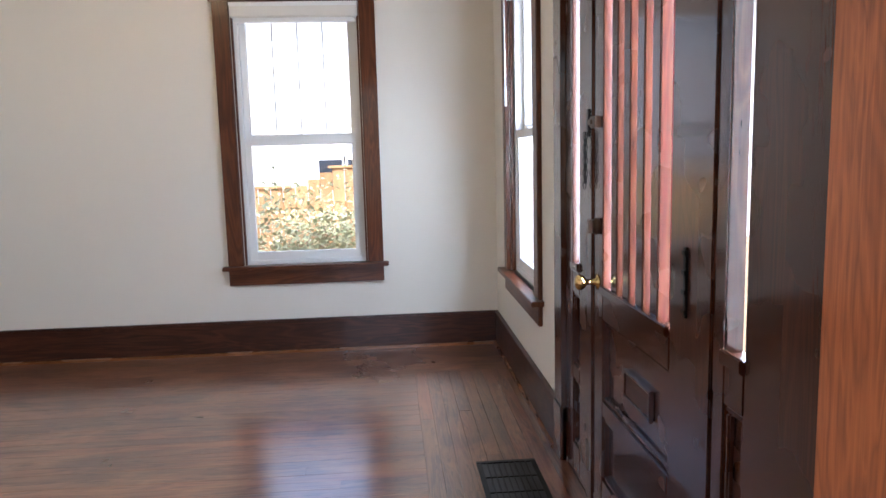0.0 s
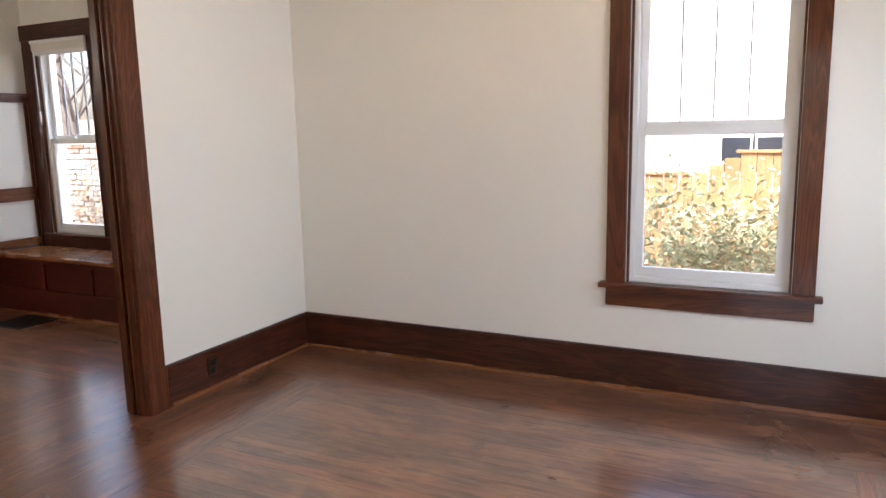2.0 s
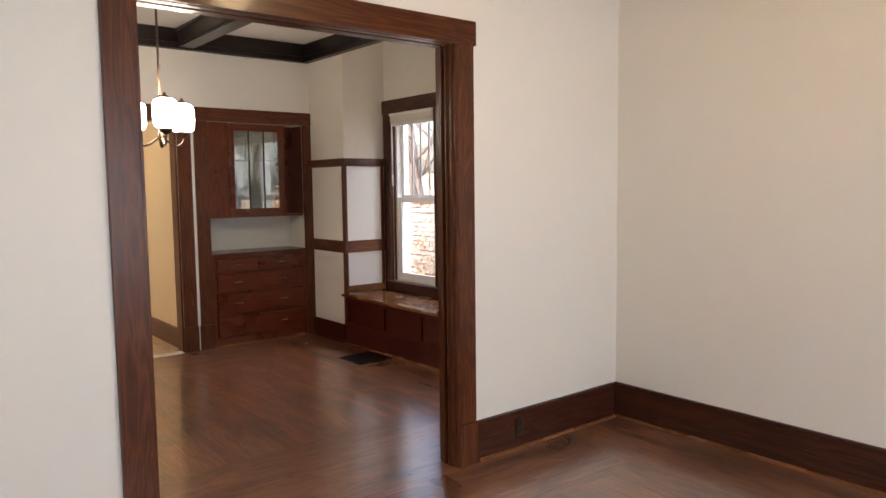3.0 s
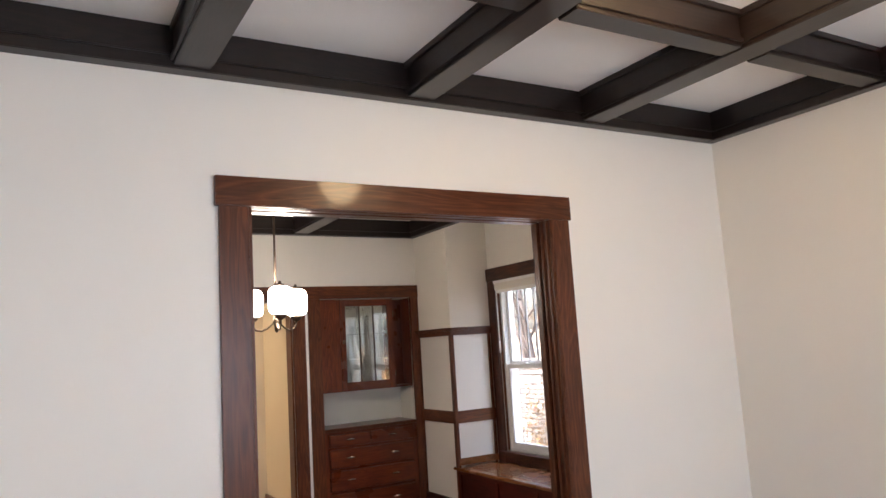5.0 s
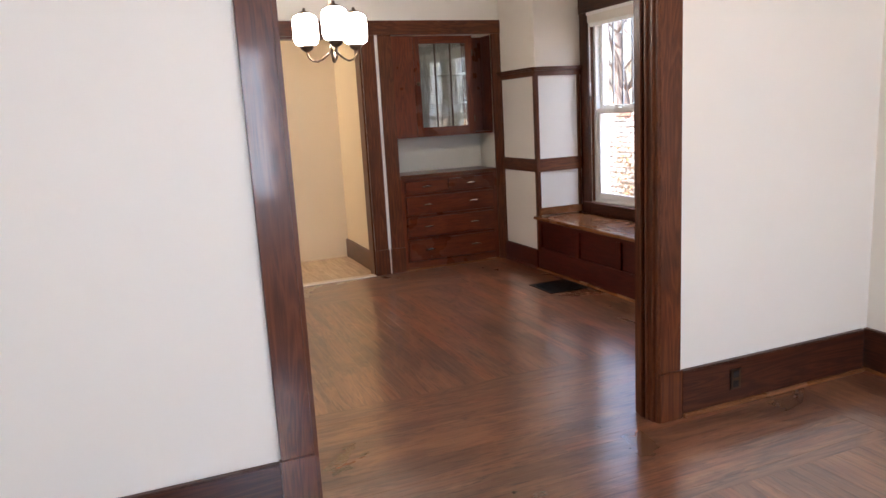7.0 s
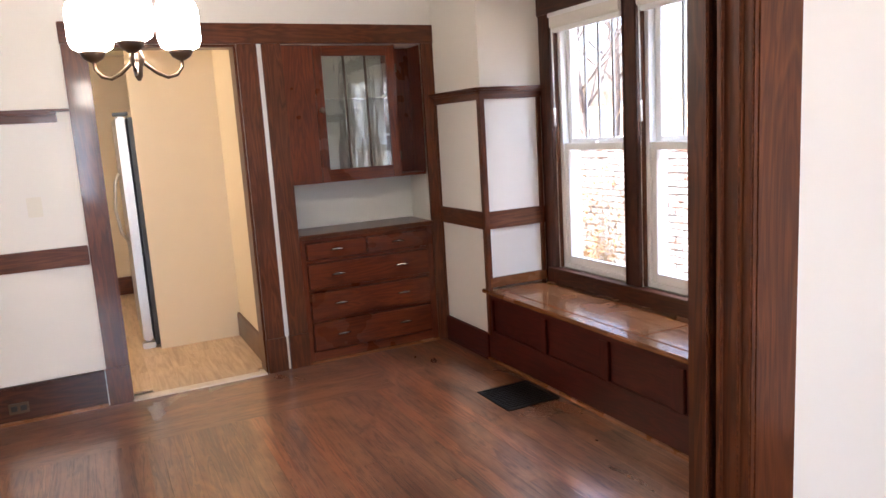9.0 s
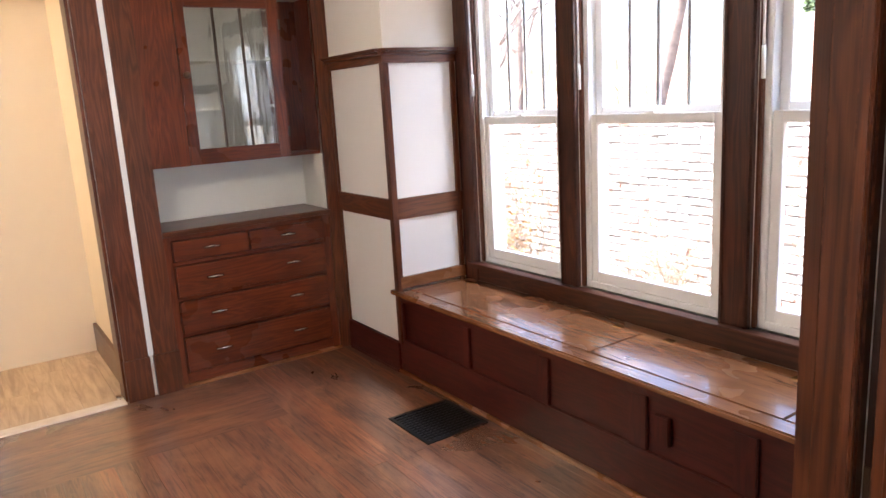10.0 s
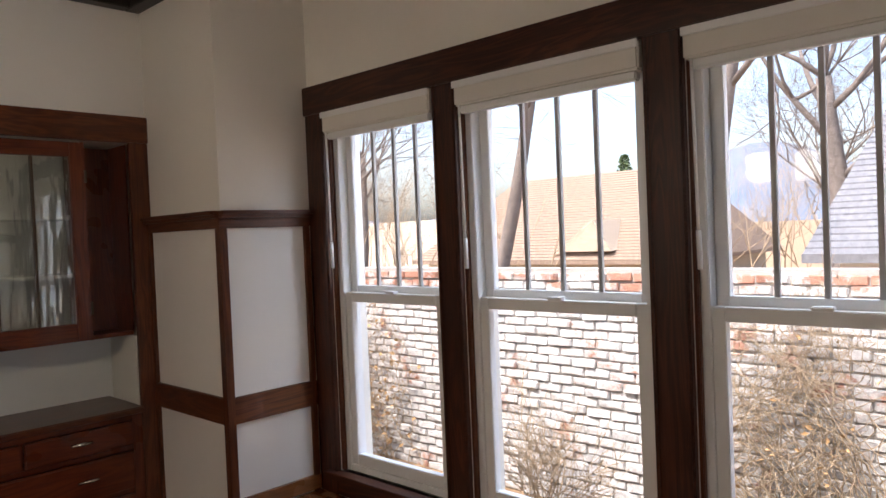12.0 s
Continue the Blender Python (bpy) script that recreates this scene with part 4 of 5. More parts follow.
def outlet(m, label="black outlet set in the dark baseboard"):
    o = thing("wall_outlet", label, "outlet", "wall outlets")
    o.matrix_basis = m
    part("plate", [(-0.035, -0.006, -0.055, 0.035, 0, 0.055)], BRONZE, o, 0.003)
    part("sockets", [(-0.017, -0.009, -0.042, 0.017, -0.006, -0.008), (-0.017, -0.009, 0.008, 0.017, -0.006, 0.042)], BLACK, o, 0.002)


outlet(pose(XW + 0.022, 4.44, 0.135, 0, 0, 90))
outlet(pose(XD + 0.022, 2.27, 0.10, 0, 90, 90), "dark outlet set sideways in the baseboard")

# ---- lamps ----
ch = thing("chandelier", "bronze chandelier with three lit white glass shades", "chandelier")
CXX, CYY, CZ = -5.21, 3.042, 0.015
tube("rod", [(CXX, CYY, H), (CXX, CYY, 2.17 + CZ)], 0.008, BRONZE, ch)
lathe("canopy", [(0.065, 0), (0.065, -0.01), (0.03, -0.04), (0.01, -0.05)], BRONZE, ch, 24, pose(CXX, CYY, H))
lathe("hub", [(0.006, -0.05), (0.014, -0.035), (0.018, 0.0), (0.030, 0.03), (0.018, 0.06), (0.012, 0.30)], BRONZE, ch, 20, pose(CXX, CYY, 1.90 + CZ))
for k in range(3):
    a = radians(-8 + 120 * k)
    c, s = math.cos(a), math.sin(a)
    pts = []
    for r, z in ((0.01, 1.93), (0.04, 1.905), (0.075, 1.88), (0.115, 1.865), (0.155, 1.875), (0.18, 1.905), (0.182, 1.94)):
        pts.append((CXX + c * r, CYY + s * r, z + CZ))
    tube("arm", pts, 0.007, BRONZE, ch)
    m = pose(CXX + c * 0.182, CYY + s * 0.182, 1.935 + CZ)
    lathe("cup", [(0.012, -0.005), (0.035, 0.01), (0.046, 0.03), (0.046, 0.036)], BRONZE, ch, 20, m)
    lathe("shade", [(0.042, 0.032), (0.070, 0.048), (0.080, 0.075), (0.080, 0.185), (0.070, 0.212), (0.042, 0.228)], OPAL, ch, 48, m, 12, 0.012).visible_shadow = True
    lathe("finial", [(0.04, 0.228), (0.034, 0.24), (0.012, 0.248), (0.008, 0.265)], BRONZE, ch, 16, m)
cl = thing("ceiling_lamp", "lit cream glass schoolhouse ceiling lamp", "lamp")
LX, LY = -1.50, 3.45
lathe("fitter", [(0.075, H), (0.075, H - 0.02), (0.06, H - 0.05)], BRASS, cl, 24, pose(LX, LY, 0))
lathe("shade", [(0.06, 0.30), (0.075, 0.285), (0.125, 0.235), (0.142, 0.185), (0.140, 0.14), (0.120, 0.085), (0.085, 0.045), (0.045, 0.022), (0.018, 0.008), (0.003, 0.0)], OPAL_WARM, cl, 48, pose(LX, LY, 2.745), 16, 0.012)

# ---- kitchen ----
fr = thing("refrigerator", "stainless steel refrigerator with curved door handles", "refrigerator")
fr.matrix_basis = pose(0.035, 0.01, 0)
part("body", [(-9.30, 3.14, 0.03, -8.42, 3.80, 1.86)], BLACK, fr, 0.006, "black fridge casing")
part("door", [(-8.855, 3.055, 0.06, -8.425, 3.125, 1.87), (-9.295, 3.055, 0.06, -8.865, 3.125, 1.87)], STEEL, fr, 0.015, "brushed stainless doors")
for xc in (-8.83, -8.89):
    tube("handle", [(xc, 3.05, 0.85), (xc, 3.01, 0.92), (xc, 2.985, 1.12), (xc, 3.01, 1.35), (xc, 3.05, 1.42)], 0.013, STEEL, fr)
part("foot", [(-8.52, 3.04, 0.0, -8.43, 3.14, 0.05)], STEEL, fr, 0.008)
part("hinge_cap", [(-8.50, 3.04, 1.872, -8.425, 3.15, 1.90)], BLACK, fr, 0.004)
kc = thing("wall_cabinet", "cream painted kitchen cabinet above the fridge", "cabinet")
kc.matrix_basis = pose(0.035, 0.01, 0)
part("body", [(-9.30, 3.28, 1.95, -8.402, 3.80, 2.60)], CREAM, kc, 0.003)
for a, b in ((-9.29, -8.865), (-8.855, -8.42)):
    d = part("door", [(a, 3.255, 1.97, b, 3.28, 2.58)], CREAM, kc, 0.004)
    part("door_panel", [(a + 0.06, 3.249, 2.03, b - 0.06, 3.255, 2.52)], CREAM, d, 0.004)
    lathe("knob", [(0.006, 0), (0.012, 0.02), (0.006, 0.028)], BRONZE, d, 12, pose(b - 0.03 if a < -9 else a + 0.03, 3.255, 2.02, 90, 0, 0))
# lamp added out of view for the kitchen's warm light
kl = thing("kitchen_ceiling_lamp", "unseen round opal lamp added to light the kitchen warmly", "lamp")
lathe("shade", [(0.18, 0.0), (0.18, -0.03), (0.12, -0.07), (0.02, -0.085)], opal("kitchen_fill_glass", 13.0, (1.0, 0.80, 0.52)), kl, 32, pose(-8.3, 2.3, 2.62))

# ---- outside ----
GZ = -0.45
bm = bmesh.new()
bmesh.ops.create_grid(bm, x_segments=2, y_segments=2, size=1500)
g = from_bm("ground", bm, DIRT)
g.matrix_basis = pose(0, 0, GZ)
tagged(g, "bare winter ground strewn with dry leaves", kind="structure")

rng = random.Random(7)


def leaves(name, label, mat, spots, size, kind="stuff", parent=None):
    """Many small folded leaves at the given places."""
    bm = bmesh.new()
    for p in spots:
        s = size * rng.uniform(0.6, 1.3)
        m = Matrix.Translation(p) @ Euler((rng.uniform(-1, 1), rng.uniform(-1, 1), rng.uniform(0, 6.3))).to_matrix().to_4x4()
        a, b, c, d = [bm.verts.new(m @ Vector(v)) for v in ((0, -s, 0), (s * 0.55, 0, s * 0.2), (0, s, 0), (-s * 0.55, 0, s * 0.2))]
        bm.faces.new((a, b, c))
        bm.faces.new((a, c, d))
    ob = from_bm(name, bm, mat, parent)
    if not parent:
        tagged(ob, label, kind=kind)
    return ob


leaves("leaf_litter", "scattered dry brown leaves on the ground", LEAF, [(rng.uniform(-11, -2), rng.uniform(6.0, 8.1) if rng.random() < 0.6 else rng.uniform(7.6, 8.15), GZ + rng.uniform(0.005, 0.03)) for _ in range(2600)], 0.045)


def grow(bm, p, d, r, length, depth, spread=0.6, droop=0.0, ends=None, kids=(2, 4)):
    """A limb with its branches."""
    n = 5
    pts, rad = [Vector(p)], [r]
    d = Vector(d).normalized()
    for k in range(n):
        d = (d + Vector((rng.gauss(0, 0.13), rng.gauss(0, 0.13), rng.gauss(0.03, 0.1) - droop))).normalized()
        pts.append(pts[-1] + d * length / n)
        rad.append(max(0.002, r * (1 - 0.6 * (k + 1) / n)))
    add_tube(bm, pts, rad, 7 if r > 0.04 else 4)
    if ends is not None:
        ends.append(pts[-1])
    if depth > 0:
        for _ in range(rng.randint(*kids)):
            k = rng.randint(2, n)
            q = (d + Vector((rng.gauss(0, spread), rng.gauss(0, spread), rng.gauss(0.1, spread * 0.7)))).normalized()
            grow(bm, pts[k], q, rad[k] * rng.uniform(0.55, 0.8), length * rng.uniform(0.55, 0.8), depth - 1, spread, droop, ends, kids)


def tree(x, y, lean, r, height, limbs, label):
    t = thing("bare_tree", label, "tree", "bare winter trees")
    bm = bmesh.new()
    base = Vector((x, y, GZ))
    pts, rad = [], []
    for k in range(8):
        f = k / 7
        pts.append(base + Vector((lean * f + 0.06 * math.sin(5 * f), 0.1 * math.sin(3 * f), height * f)))
        rad.append(r * (1.25 if k == 0 else 1 - 0.45 * f))
    add_tube(bm, pts, rad, 12)
    from_bm("trunk", bm, BARK, t)
    bm = bmesh.new()
    for k in range(limbs):
        a = 2 * math.pi * k / limbs + rng.uniform(-0.4, 0.4)
        j = rng.choice((4, 5, 6, 7, 7))
        grow(bm, pts[j], (math.cos(a) * 0.8, math.sin(a) * 0.5, 0.8), rad[j] * 0.42, height * 0.62, 4, 0.62, 0.02, None, (3, 5))
    from_bm("crown_of_branches", bm, BARK, t)
    return t


tree(-12.4, 14.0, 1.75, 0.15, 6.0, 8, "bare grey tree with a leaning trunk and many branches")
tree(-7.55, 20.0, -0.3, 0.28, 5.1, 8, "large bare grey tree with forked trunk and limbs")
tree(-7.75, 12.0, 1.25, 0.15, 5.2, 7, "bare grey tree with leaning limbs")
tree(-17.8, 15.5, 0.5, 0.13, 4.2, 9, "bare tree with a dense crown of twigs")
tree(-15.5, 12.5, 0.3, 0.14, 3.6, 8, "small bare tree with dense twigs")
tree(-12.2, 10.5, -0.2, 0.09, 3.0, 7, "small bare tree with dense twigs behind the wall")
tree(-9.5, 26.0, 0.2, 0.16, 4.0, 8, "bare grey tree standing behind the houses")


def shrub(x, y, n, h, spread, label, mat=TWIG, depth=2, leafy=0):
    s = thing("dry_shrub", label, "shrub", "dry shrubs")
    bm = bmesh.new()
    ends = []
    for _ in range(n):
        a = rng.uniform(0, 6.28)
        grow(bm, (x + rng.gauss(0, 0.05), y + rng.gauss(0, 0.03), GZ), (math.cos(a) * spread, math.sin(a) * spread * 0.4, 1), rng.uniform(0.004, 0.009), h * rng.uniform(0.5, 0.9), depth, 0.5, 0.03, ends, (2, 3))
    from_bm("stems", bm, mat, s)
    if leafy:
        pts = [Vector(rng.choice(ends)) + Vector((rng.gauss(0, 0.06), rng.gauss(0, 0.05), rng.gauss(0, 0.06))) for _ in range(leafy)]
        tagged(leaves("foliage", "", LEAF if mat is TWIG else GREEN, pts, 0.03, parent=s), kind="stuff")
    return s




def vine(x, width, top, n, label, leafy=0):
    """Bare creepers that climb the garden wall, cross one another and hang down again from the top."""
    v = thing("wall_vine", label, "vine", "bare vines on the wall")
    bm = bmesh.new()
    spots = []
    for _ in range(n):
        p = Vector((x + rng.gauss(0, width * 0.3), 8.27 - rng.uniform(0, 0.05), GZ))
        goal = top + rng.gauss(0, 0.16)
        pts, lean = [p.copy()], rng.gauss(0, 0.03)
        while p.z < goal and len(pts) < 40:
            lean = 0.8 * lean + rng.gauss((x - p.x) * 0.02, 0.03)
            p = Vector((p.x + lean, min(8.28, max(8.12, p.y + rng.gauss(-0.002, 0.012))), p.z + rng.uniform(0.03, 0.08)))
            pts.append(p.copy())
        add_tube(bm, pts, [0.0048 * (1 - 0.7 * k / len(pts)) for k in range(len(pts))], 4)
        for q in pts[8::2]:
            side = Vector((rng.gauss(0, 0.7), -rng.uniform(0, 0.5), rng.gauss(0.1, 0.6))).normalized()
            tw, q = [q.copy()], q.copy()
            for _k in range(rng.randint(3, 7)):
                side = (side + Vector((rng.gauss(0, 0.35), rng.gauss(0, 0.15), rng.gauss(-0.16, 0.25)))).normalized()
                q = q + side * rng.uniform(0.03, 0.07)
                q.y = min(8.28, q.y)
                tw.append(q.copy())
            add_tube(bm, tw, [0.0017] * (len(tw) - 1) + [0.0008], 3)
            spots += tw[2:]
    from_bm("stems", bm, TWIG, v)
    if leafy:
        tagged(leaves("foliage", "", LEAF, [rng.choice(spots) + Vector((rng.gauss(0, 0.03), -rng.uniform(0, 0.04), rng.gauss(0, 0.03))) for _ in range(leafy)], 0.026, parent=v), kind="stuff")
    return v


vine(-5.0, 0.6, 1.14, 62, "dense tangle of bare brown vines on the painted brick wall", 40)
vine(-8.85, 0.6, 1.0, 22, "bare vine with withered yellow leaves on the brick wall", 240)
vine(-4.1, 0.5, 1.1, 16, "thin bare vine on the painted brick wall", 100)
shrub(-6.75, 7.95, 26, 0.62, 0.7, "dry straw-coloured shrub against the painted brick wall", depth=3)
shrub(-9.0, 7.9, 26, 0.7, 0.5, "dry shrub with withered yellow leaves", leafy=500)

# evergreen beyond the brown roof
fir = thing("evergreen_tree", "small dark green evergreen beyond the brown roof", "tree")
tube("trunk", [(-19.0, 31.9, GZ), (-19.0, 31.9, 4.4)], [0.14, 0.03], BARK, fir)
_cr = []
for _ in range(1800):
    _z = rng.uniform(0.9, 4.8)
    _r = 1.25 * (1 - (_z - 0.9) / 4.4) * rng.random() ** 0.5
    _a = rng.uniform(0, 6.28)
    _cr.append(Vector((-19.0 + _r * math.cos(_a), 31.9 + _r * math.sin(_a), _z)))
tagged(leaves("foliage", "", EVERGREEN, _cr, 0.09, parent=fir), kind="stuff")


def thicket(name, x0, x1, y0, y1, n, h, label):
    """Fine bare saplings, too many to count."""
    bm = bmesh.new()
    for _ in range(n):
        p = (rng.uniform(x0, x1), rng.uniform(y0, y1), GZ)
        grow(bm, p, (rng.gauss(0, 0.15), rng.gauss(0, 0.15), 1), rng.uniform(0.018, 0.04), h * rng.uniform(0.6, 1.0), 3, 0.5, 0.0, None, (3, 4))
    ob = from_bm(name, bm, TWIG)
    tagged(ob, label, kind="stuff")


thicket("sapling_thicket", -24.0, -15.0, 14.8, 20.0, 42, 3.2, "thicket of bare brown saplings and twigs behind the wall")
thicket("far_sapling_thicket", -13.5, -7.0, 24.0, 31.0, 26, 3.4, "bare brown saplings beyond the neighbouring roofs")

# bush under the living room window
bush = thing("leafy_bush", "sunlit bush with pale yellow-green leaves", "bush")
bm = bmesh.new()
ends = []
for _ in range(40):
    a = rng.uniform(0, 6.28)
    grow(bm, (-0.9 + rng.uniform(-0.7, 0.8), 7.7 + rng.uniform(-0.25, 0.25), GZ), (math.cos(a) * 0.4, math.sin(a) * 0.3, 1), 0.008, rng.uniform(0.55, 0.95), 2, 0.5, 0.0, ends, (2, 4))
from_bm("stems", bm, TWIG, bush)
tagged(leaves("foliage", "", GREEN, [Vector(rng.choice(ends)) + Vector((rng.gauss(0, 0.07), rng.gauss(0, 0.07), rng.gauss(-0.03, 0.09))) for _ in range(5200)], 0.03, parent=bush), kind="stuff")

# cedar fence
fence = thing("cedar_fence", "tan cedar board fence with a stepped top", "fence")
x = -4.0
while x < 3.0:
    top = 0.98 if x < -1.15 else min(1.2, 0.98 + (x + 1.15) * 0.5)
    part("board", [(x, 9.0, GZ, x + 0.138, 9.022, top)], FENCE, fence, 0.003)
    x += 0.145
part("rail", [(-4.0, 9.022, 0.0, 3.0, 9.06, 0.09), (-4.0, 9.022, 0.72, 3.0, 9.06, 0.81)], FENCE, fence, 0.003)
part("cap", [(-4.0, 8.98, 0.98, -1.15, 9.05, 1.01), (-0.71, 8.98, 1.2, 3.0, 9.05, 1.23)], FENCE, fence, 0.003)


def gable_house(name, x0, x1, y0, y1, eave, ridge, wall_mat, roof_mat, label, along="x", lap=0.0, windows=(), hip=0.0):
    h = thing(name, label, "house", "neighbouring houses")
    bs = [(x0, y0, GZ, x1, y1, eave)]
    part("wall", bs, wall_mat, h, 0.0)
    if lap:
        z = GZ + 0.1
        ss = []
        while z < eave - lap:
            ss.append((x0 - 0.02, y0 - 0.018, z, x1 + 0.02, y0 - 0.002, z + lap * 0.93))
            if x0 > 0:
                ss.append((x0 - 0.018, y0, z, x0 - 0.002, y1, z + lap * 0.93))
            z += lap
        tagged(part("siding", ss, wall_mat, h, 0.0), kind="stuff")
    o = 0.45
    bm = bmesh.new()
    if along == "x":
        ym = (y0 + y1) / 2
        sec = [(y0 - o, eave - 0.12), (ym, ridge), (y1 + o, eave - 0.12), (y1 + o, eave - 0.24), (ym, ridge - 0.16), (y0 - o, eave - 0.24)]
        a = [bm.verts.new((x0 - o + (hip if y == ym else 0), y, z)) for y, z in sec]
        b = [bm.verts.new((x1 + o - (hip if y == ym else 0), y, z)) for y, z in sec]
    else:
        xm = (x0 + x1) / 2
        sec = [(x0 - o, eave - 0.12), (xm, ridge), (x1 + o, eave - 0.12), (x1 + o, eave - 0.24), (xm, ridge - 0.16), (x0 - o, eave - 0.24)]
        a = [bm.verts.new((x, y0 - o, z)) for x, z in sec]
        b = [bm.verts.new((x, y1 + o, z)) for x, z in sec]
    for k in range(6):
        j = (k + 1) % 6
        bm.faces.new((a[k], a[j], b[j], b[k]))
    for e in (a, b):
        for f in (((0, 1, 2), (5, 4, 3), (0, 2, 3, 5)) if hip else ((0, 1, 4, 5), (1, 2, 3, 4))):
            bm.faces.new([e[k] for k in f])
    from_bm("roof", bm, roof_mat, h)
    # shingle courses on the slope towards the rooms
    if along == "x":
        n = int(math.hypot(ym - y0 + o, ridge - eave) / 0.16)
        ss = []
        for k in range(n):
            f = k / n
            yy, zz = y0 - o + f * (ym - y0 + o), eave - 0.12 + f * (ridge - eave + 0.12)
            ss.append((x0 - o + f * hip, yy, zz - 0.005, x1 + o - f * hip, yy + 0.10, zz + 0.028))
        tagged(part("shingle_courses", ss, roof_mat, h, 0.0), kind="stuff")
        bm = bmesh.new()
        for xx in (() if hip else (x0 + 0.01, x1 - 0.01)):
            v = [bm.verts.new(p) for p in ((xx, y0, eave - 0.1), (xx, y1, eave - 0.1), (xx, ym, ridge - 0.18))]
            bm.faces.new(v)
        if hip:
            bm.free()
        else:
            from_bm("gable", bm, wall_mat, h)
    else:
        bm = bmesh.new()
        for yy in (y0 + 0.01, y1 - 0.01):
            v = [bm.verts.new(p) for p in ((x0, yy, eave - 0.1), (x1, yy, eave - 0.1), (xm, yy, ridge - 0.18))]
            bm.faces.new(v)
        from_bm("gable", bm, wall_mat, h)
    for wx0, wz0, wx1, wz1 in windows:
        w = part("window", [(wx0 - 0.07, y0 - 0.05, wz0 - 0.07, wx1 + 0.07, y0 - 0.02, wz1 + 0.07)], VINYL, h, 0.004)
        part("window_pane", [(wx0, y0 - 0.056, wz0, wx1, y0 - 0.05, wz1)], DARKPANE, w, 0)
    return h


gable_house("brown_roofed_house", -22.2, -12.9, 22.8, 31.0, 0.85, 3.7, STUCCO, SHINGLE_B, "tan house with a brown shingled roof", hip=1.6)
gable_house("tan_roofed_house", -38.0, -23.4, 25.0, 33.0, 0.3, 2.4, LAP, STUCCO, "white house with a pale tan roof")
dm = thing("roof_dormer", "small brown gabled dormer on the shingled roof", "dormer")
bm = bmesh.new()
v = [bm.verts.new(p) for p in ((-16.4, 22.1, 1.0), (-14.4, 22.1, 1.0), (-15.0, 22.1, 1.95), (-16.4, 24.5, 1.2), (-14.4, 24.5, 1.2), (-15.0, 24.5, 1.95))]
for f in ((0, 1, 2), (3, 5, 4), (0, 2, 5, 3), (1, 4, 5, 2), (0, 3, 4, 1)):
    bm.faces.new([v[k] for k in f])
dm.matrix_basis = pose(0, 0.35, 0)
from_bm("gable", bm, STUCCO, dm)
gable_house("grey_roofed_house", -6.8, 3.0, 16.4, 24.0, 1.25, 4.7, LAP, SHINGLE_G, "pale house with a grey shingled roof", hip=0.9)
pipe = thing("roof_vent", "dark metal vent pipe on the grey roof", "vent pipe")
tube("pipe", [(-6.3, 17.6, 1.7), (-6.3, 17.6, 2.55)], 0.06, IRON, pipe)
gable_house("pale_shed", -19.0, -11.0, 13.6, 14.2, 0.6, 0.9, STUCCO, SHINGLE_G, "low pale outbuilding behind the brick wall")
wh = gable_house("white_house", -2.9, 8.0, 14.0, 15.9, 4.4, 5.4, LAP, SHINGLE_G, "white house clad in lap siding", lap=0.14, windows=((-1.29, 0.70, -0.86, 1.26), (-0.76, 0.70, -0.3, 1.26)))
gable_house("porch_side_house", 6.0, 12.0, -6.0, 9.0, 3.4, 5.4, LAP, SHINGLE_G, "pale house with lap siding beside the porch", along="y", lap=0.16)

bd = tagged(new("backdrop_mountains"), "distant hazy blue mountain ridge", kind="structure")
bm = bmesh.new()
prev = None
for k in range(81):
    x = -1500 + 2600 * k / 80
    h = 26 + 75 * math.exp(-((x + 330) / 120) ** 2) + 18 * noise.noise(Vector((x / 130, 0.3, 0))) + 6 * noise.noise(Vector((x / 30, 0.9, 0)))
    cur = [bm.verts.new((x, 900, -5)), bm.verts.new((x, 930, max(12, h))), bm.verts.new((x, 1100, -5))]
    if prev:
        bm.faces.new((prev[0], cur[0], cur[1], prev[1]))
        bm.faces.new((prev[1], cur[1], cur[2], prev[2]))
    prev = cur
from_bm("ridge", bm, HILL, bd)

# ---- painted brick garden wall ----
BY, BTOP = 8.3, 1.43
garden = thing("garden_wall", "old garden wall of brick with flaking white paint", "wall")
part("mortar_core", [(-12.0, BY + 0.02, GZ, 1.5 - 4.3, BY + 0.2, BTOP - 0.01)], MORTAR, garden, 0.0, "grey mortar between the bricks")
bl, bh, gap = 0.205, 0.062, 0.012
brick_meshes = []
for k in range(5):
    bm = bmesh.new()
    r = bmesh.ops.create_cube(bm, size=1)
    bmesh.ops.scale(bm, vec=(bl, 0.1, bh), verts=bm.verts)
    bmesh.ops.bevel(bm, geom=bm.edges[:], offset=0.009, segments=1, affect="EDGES")
    for v in bm.verts:
        v.co += Vector((rng.gauss(0, 0.004), rng.gauss(0, 0.004), rng.gauss(0, 0.003)))
    me = bpy.data.meshes.new("brick")
    bm.to_mesh(me)
    bm.free()
    me.materials.append(BRICK)
    brick_meshes.append(me)
rest = bmesh.new()
count = 0
row = 0
z = GZ + bh / 2
while z < BTOP:
    x = -11.9 + (0.108 if row % 2 else 0)
    while x < -2.9:
        me = rng.choice(brick_meshes)
        m = pose(x, BY + 0.05 + rng.gauss(0, 0.005), z + rng.gauss(0, 0.003), rng.gauss(0, 1.2), rng.gauss(0, 0.7), rng.gauss(0, 1.2))
        if -6.75 < x < -4.6 and z > 0.1 and count < 300:
            ob = new("brick", me)
            ob.parent = garden
            ob.matrix_basis = m
            count += 1
        else:
            n0 = len(rest.verts)
            rest.from_mesh(me)
            rest.verts.ensure_lookup_table()
            bmesh.ops.transform(rest, matrix=m, verts=rest.verts[n0:])
        x += bl + gap
    z += bh + gap
    row += 1
tagged(from_bm("brickwork", rest, BRICK, garden), kind="stuff")

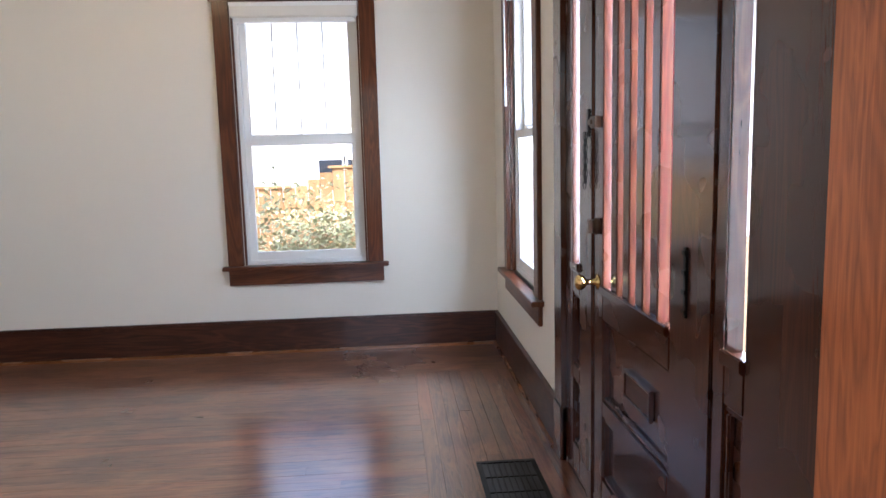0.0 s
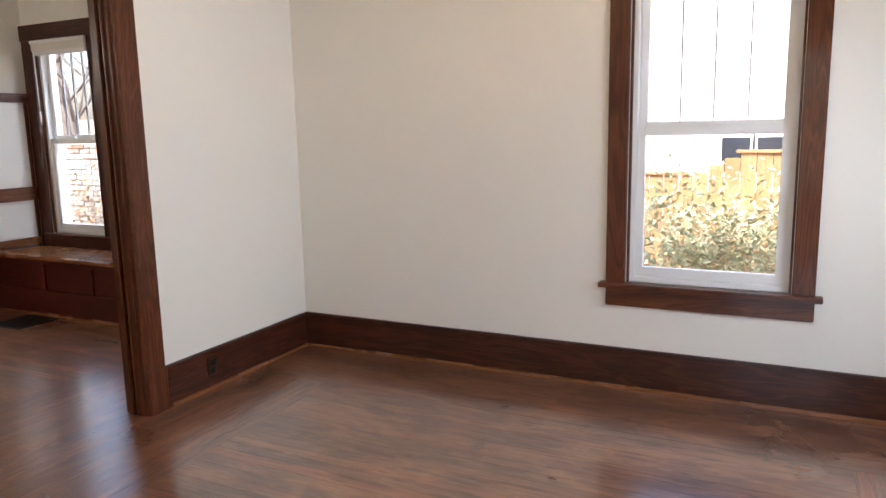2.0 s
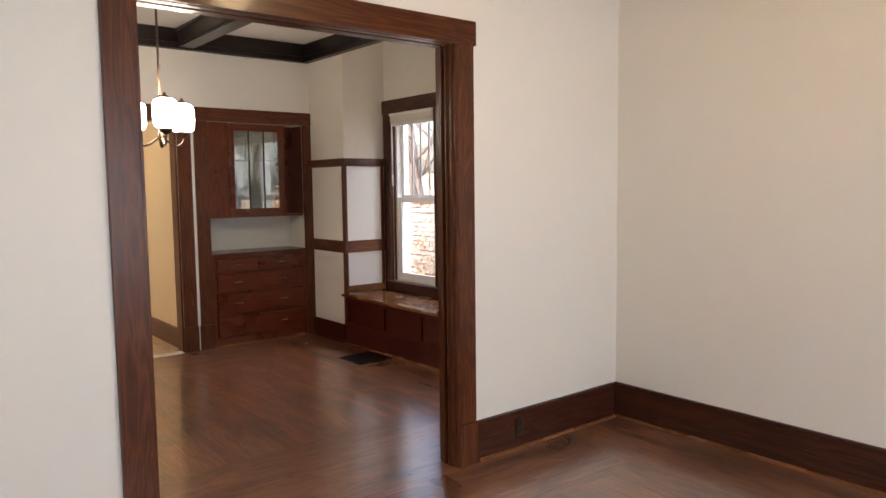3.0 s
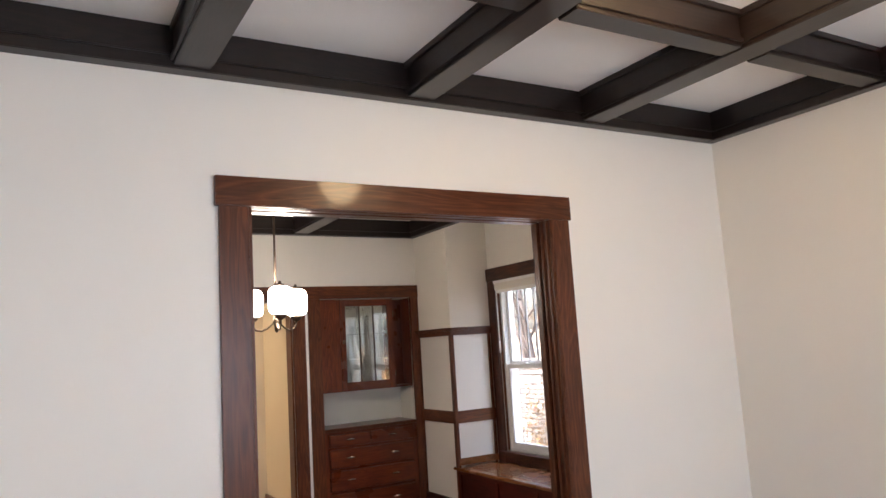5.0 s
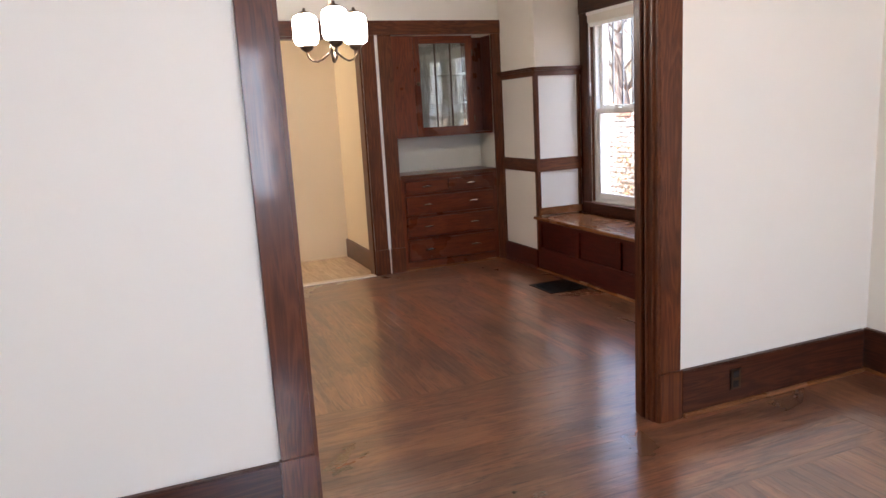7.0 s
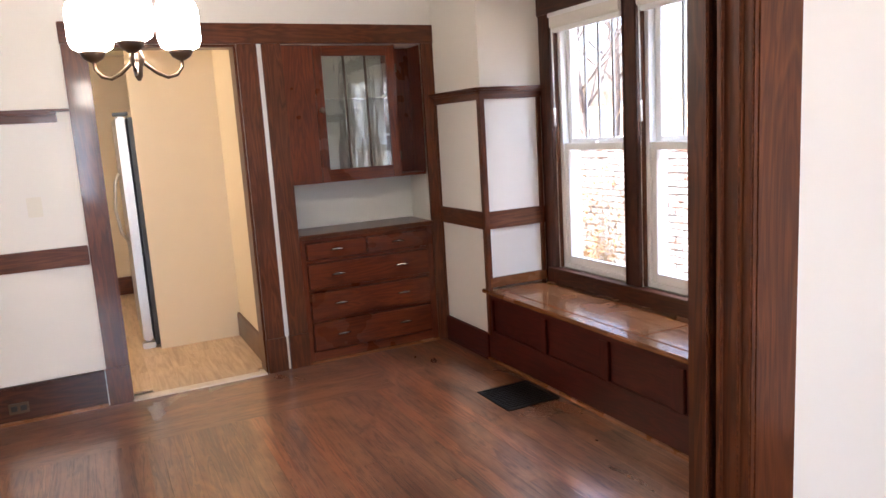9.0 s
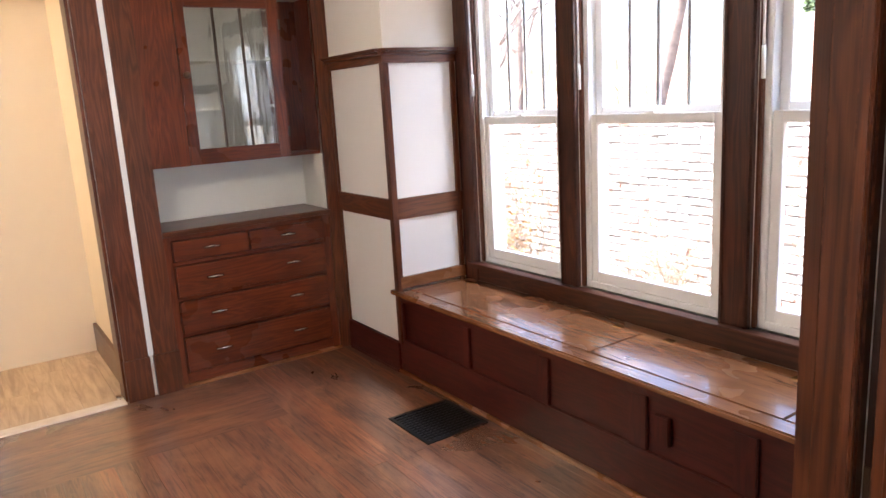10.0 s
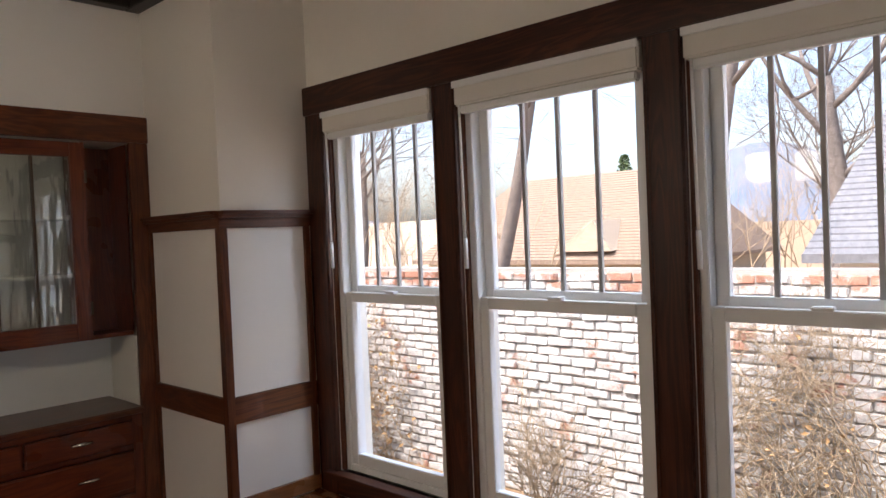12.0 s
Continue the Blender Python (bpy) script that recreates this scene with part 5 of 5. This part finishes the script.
# ---- floor boards ----
floor_ob = bpy.data.objects["floor"]
PW, PG = 0.072, 0.0005
unit = boxes_mesh("plank", [(-0.5, -0.5, -0.012, 0.5, 0.5, 0.0)], FLOOR_X, 0.0)
unit_y = boxes_mesh("plank", [(-0.5, -0.5, -0.012, 0.5, 0.5, 0.0)], FLOOR_Y, 0.0)
planks = 0
joined = {0: ([], [], []), 1: ([], [], [])}


def plank(x0, y0, x1, y1, axis, near):
    global planks
    if near and planks < 300:
        ob = new("plank", unit if axis == 0 else unit_y)
        ob.parent = floor_ob
        ob.matrix_basis = Matrix.Translation(((x0 + x1) / 2, (y0 + y1) / 2, rng.uniform(-0.0006, 0.0))) @ Matrix.Diagonal((x1 - x0, y1 - y0, 1, 1))
        planks += 1
        return
    vs, fs, tone = joined[axis]
    n, h = len(vs), rng.uniform(-0.0006, 0.0)
    vs += [(x0, y0, h), (x1, y0, h), (x1, y1, h), (x0, y1, h), (x0, y0, -0.012), (x1, y0, -0.012), (x1, y1, -0.012), (x0, y1, -0.012)]
    fs += [(n, n + 1, n + 2, n + 3), (n, n + 4, n + 5, n + 1), (n + 1, n + 5, n + 6, n + 2), (n + 2, n + 6, n + 7, n + 3), (n + 3, n + 7, n + 4, n)]
    tone.append(rng.random())


def strips(x0, y0, x1, y1, axis, near=False):
    """Boards that run along axis over a rectangle, with staggered butt joints."""
    a0, a1, c0, c1 = (x0, x1, y0, y1) if axis == 0 else (y0, y1, x0, x1)
    n = max(1, round((c1 - c0) / PW))
    w = (c1 - c0) / n
    for k in range(n):
        p = a0
        nxt = a0 + rng.uniform(0.5, 3.2)
        while p < a1 - 0.01:
            q = min(nxt, a1)
            if a1 - q < 0.3:
                q = a1
            u = (p + PG, c0 + k * w + PG, q - PG, c0 + (k + 1) * w - PG)
            plank(*(u if axis == 0 else (u[1], u[0], u[3], u[2])), axis, near)
            p, nxt = q, q + rng.uniform(1.2, 3.4)


def bordered(x0, y0, x1, y1, axis, near=False, bw=0.62, inner=0.07):
    """A field of boards within a border that turns the corners."""
    strips(x0 + bw, y0 + bw, x1 - bw, y1 - bw, axis, near)
    strips(x0, y1 - bw, x1, y1, 0, near)
    strips(x0, y0, x1, y0 + bw, 0)
    strips(x0, y0 + bw, x0 + bw, y1 - bw, 1)
    strips(x1 - bw, y0 + bw, x1, y1 - bw, 1)


bordered(XW, YS, XE, YN, 0, True)
strips(XW2, YS, XW, YD, 1)
bordered(XD, YS, XW2, YD, 0, False, 0.78)
strips(-1.2, -1.5, XE, YS, 1)
for axis, (vs, fs, tone) in joined.items():
    me = bpy.data.meshes.new("floorboards")
    me.from_pydata(vs, [], fs)
    at = me.attributes.new("tone", "FLOAT", "FACE")
    at.data.foreach_set("value", [t for t in tone for _ in range(5)])
    me.materials.append(FLOOR_X if axis == 0 else FLOOR_Y)
    ob = new("floorboards", me)
    ob.parent = floor_ob
    tagged(ob, kind="stuff")

kf = bpy.data.objects["floor_kitchen"]
y = 0.72
while y < 5.7:
    x = -11.0 + rng.uniform(-1.0, 0)
    while x < XD2:
        a, b = max(x, -11.0), min(x + 1.2, XD2 + 0.10 if KY0 < y < KY1 - 0.15 else XD2)
        if b - a > 0.05:
            part("kitchen_plank", [(a + 0.001, y + 0.001, -0.006, b - 0.001, y + 0.177, 0.0)], LVP, kf, 0)
        x += 1.2
    y += 0.178
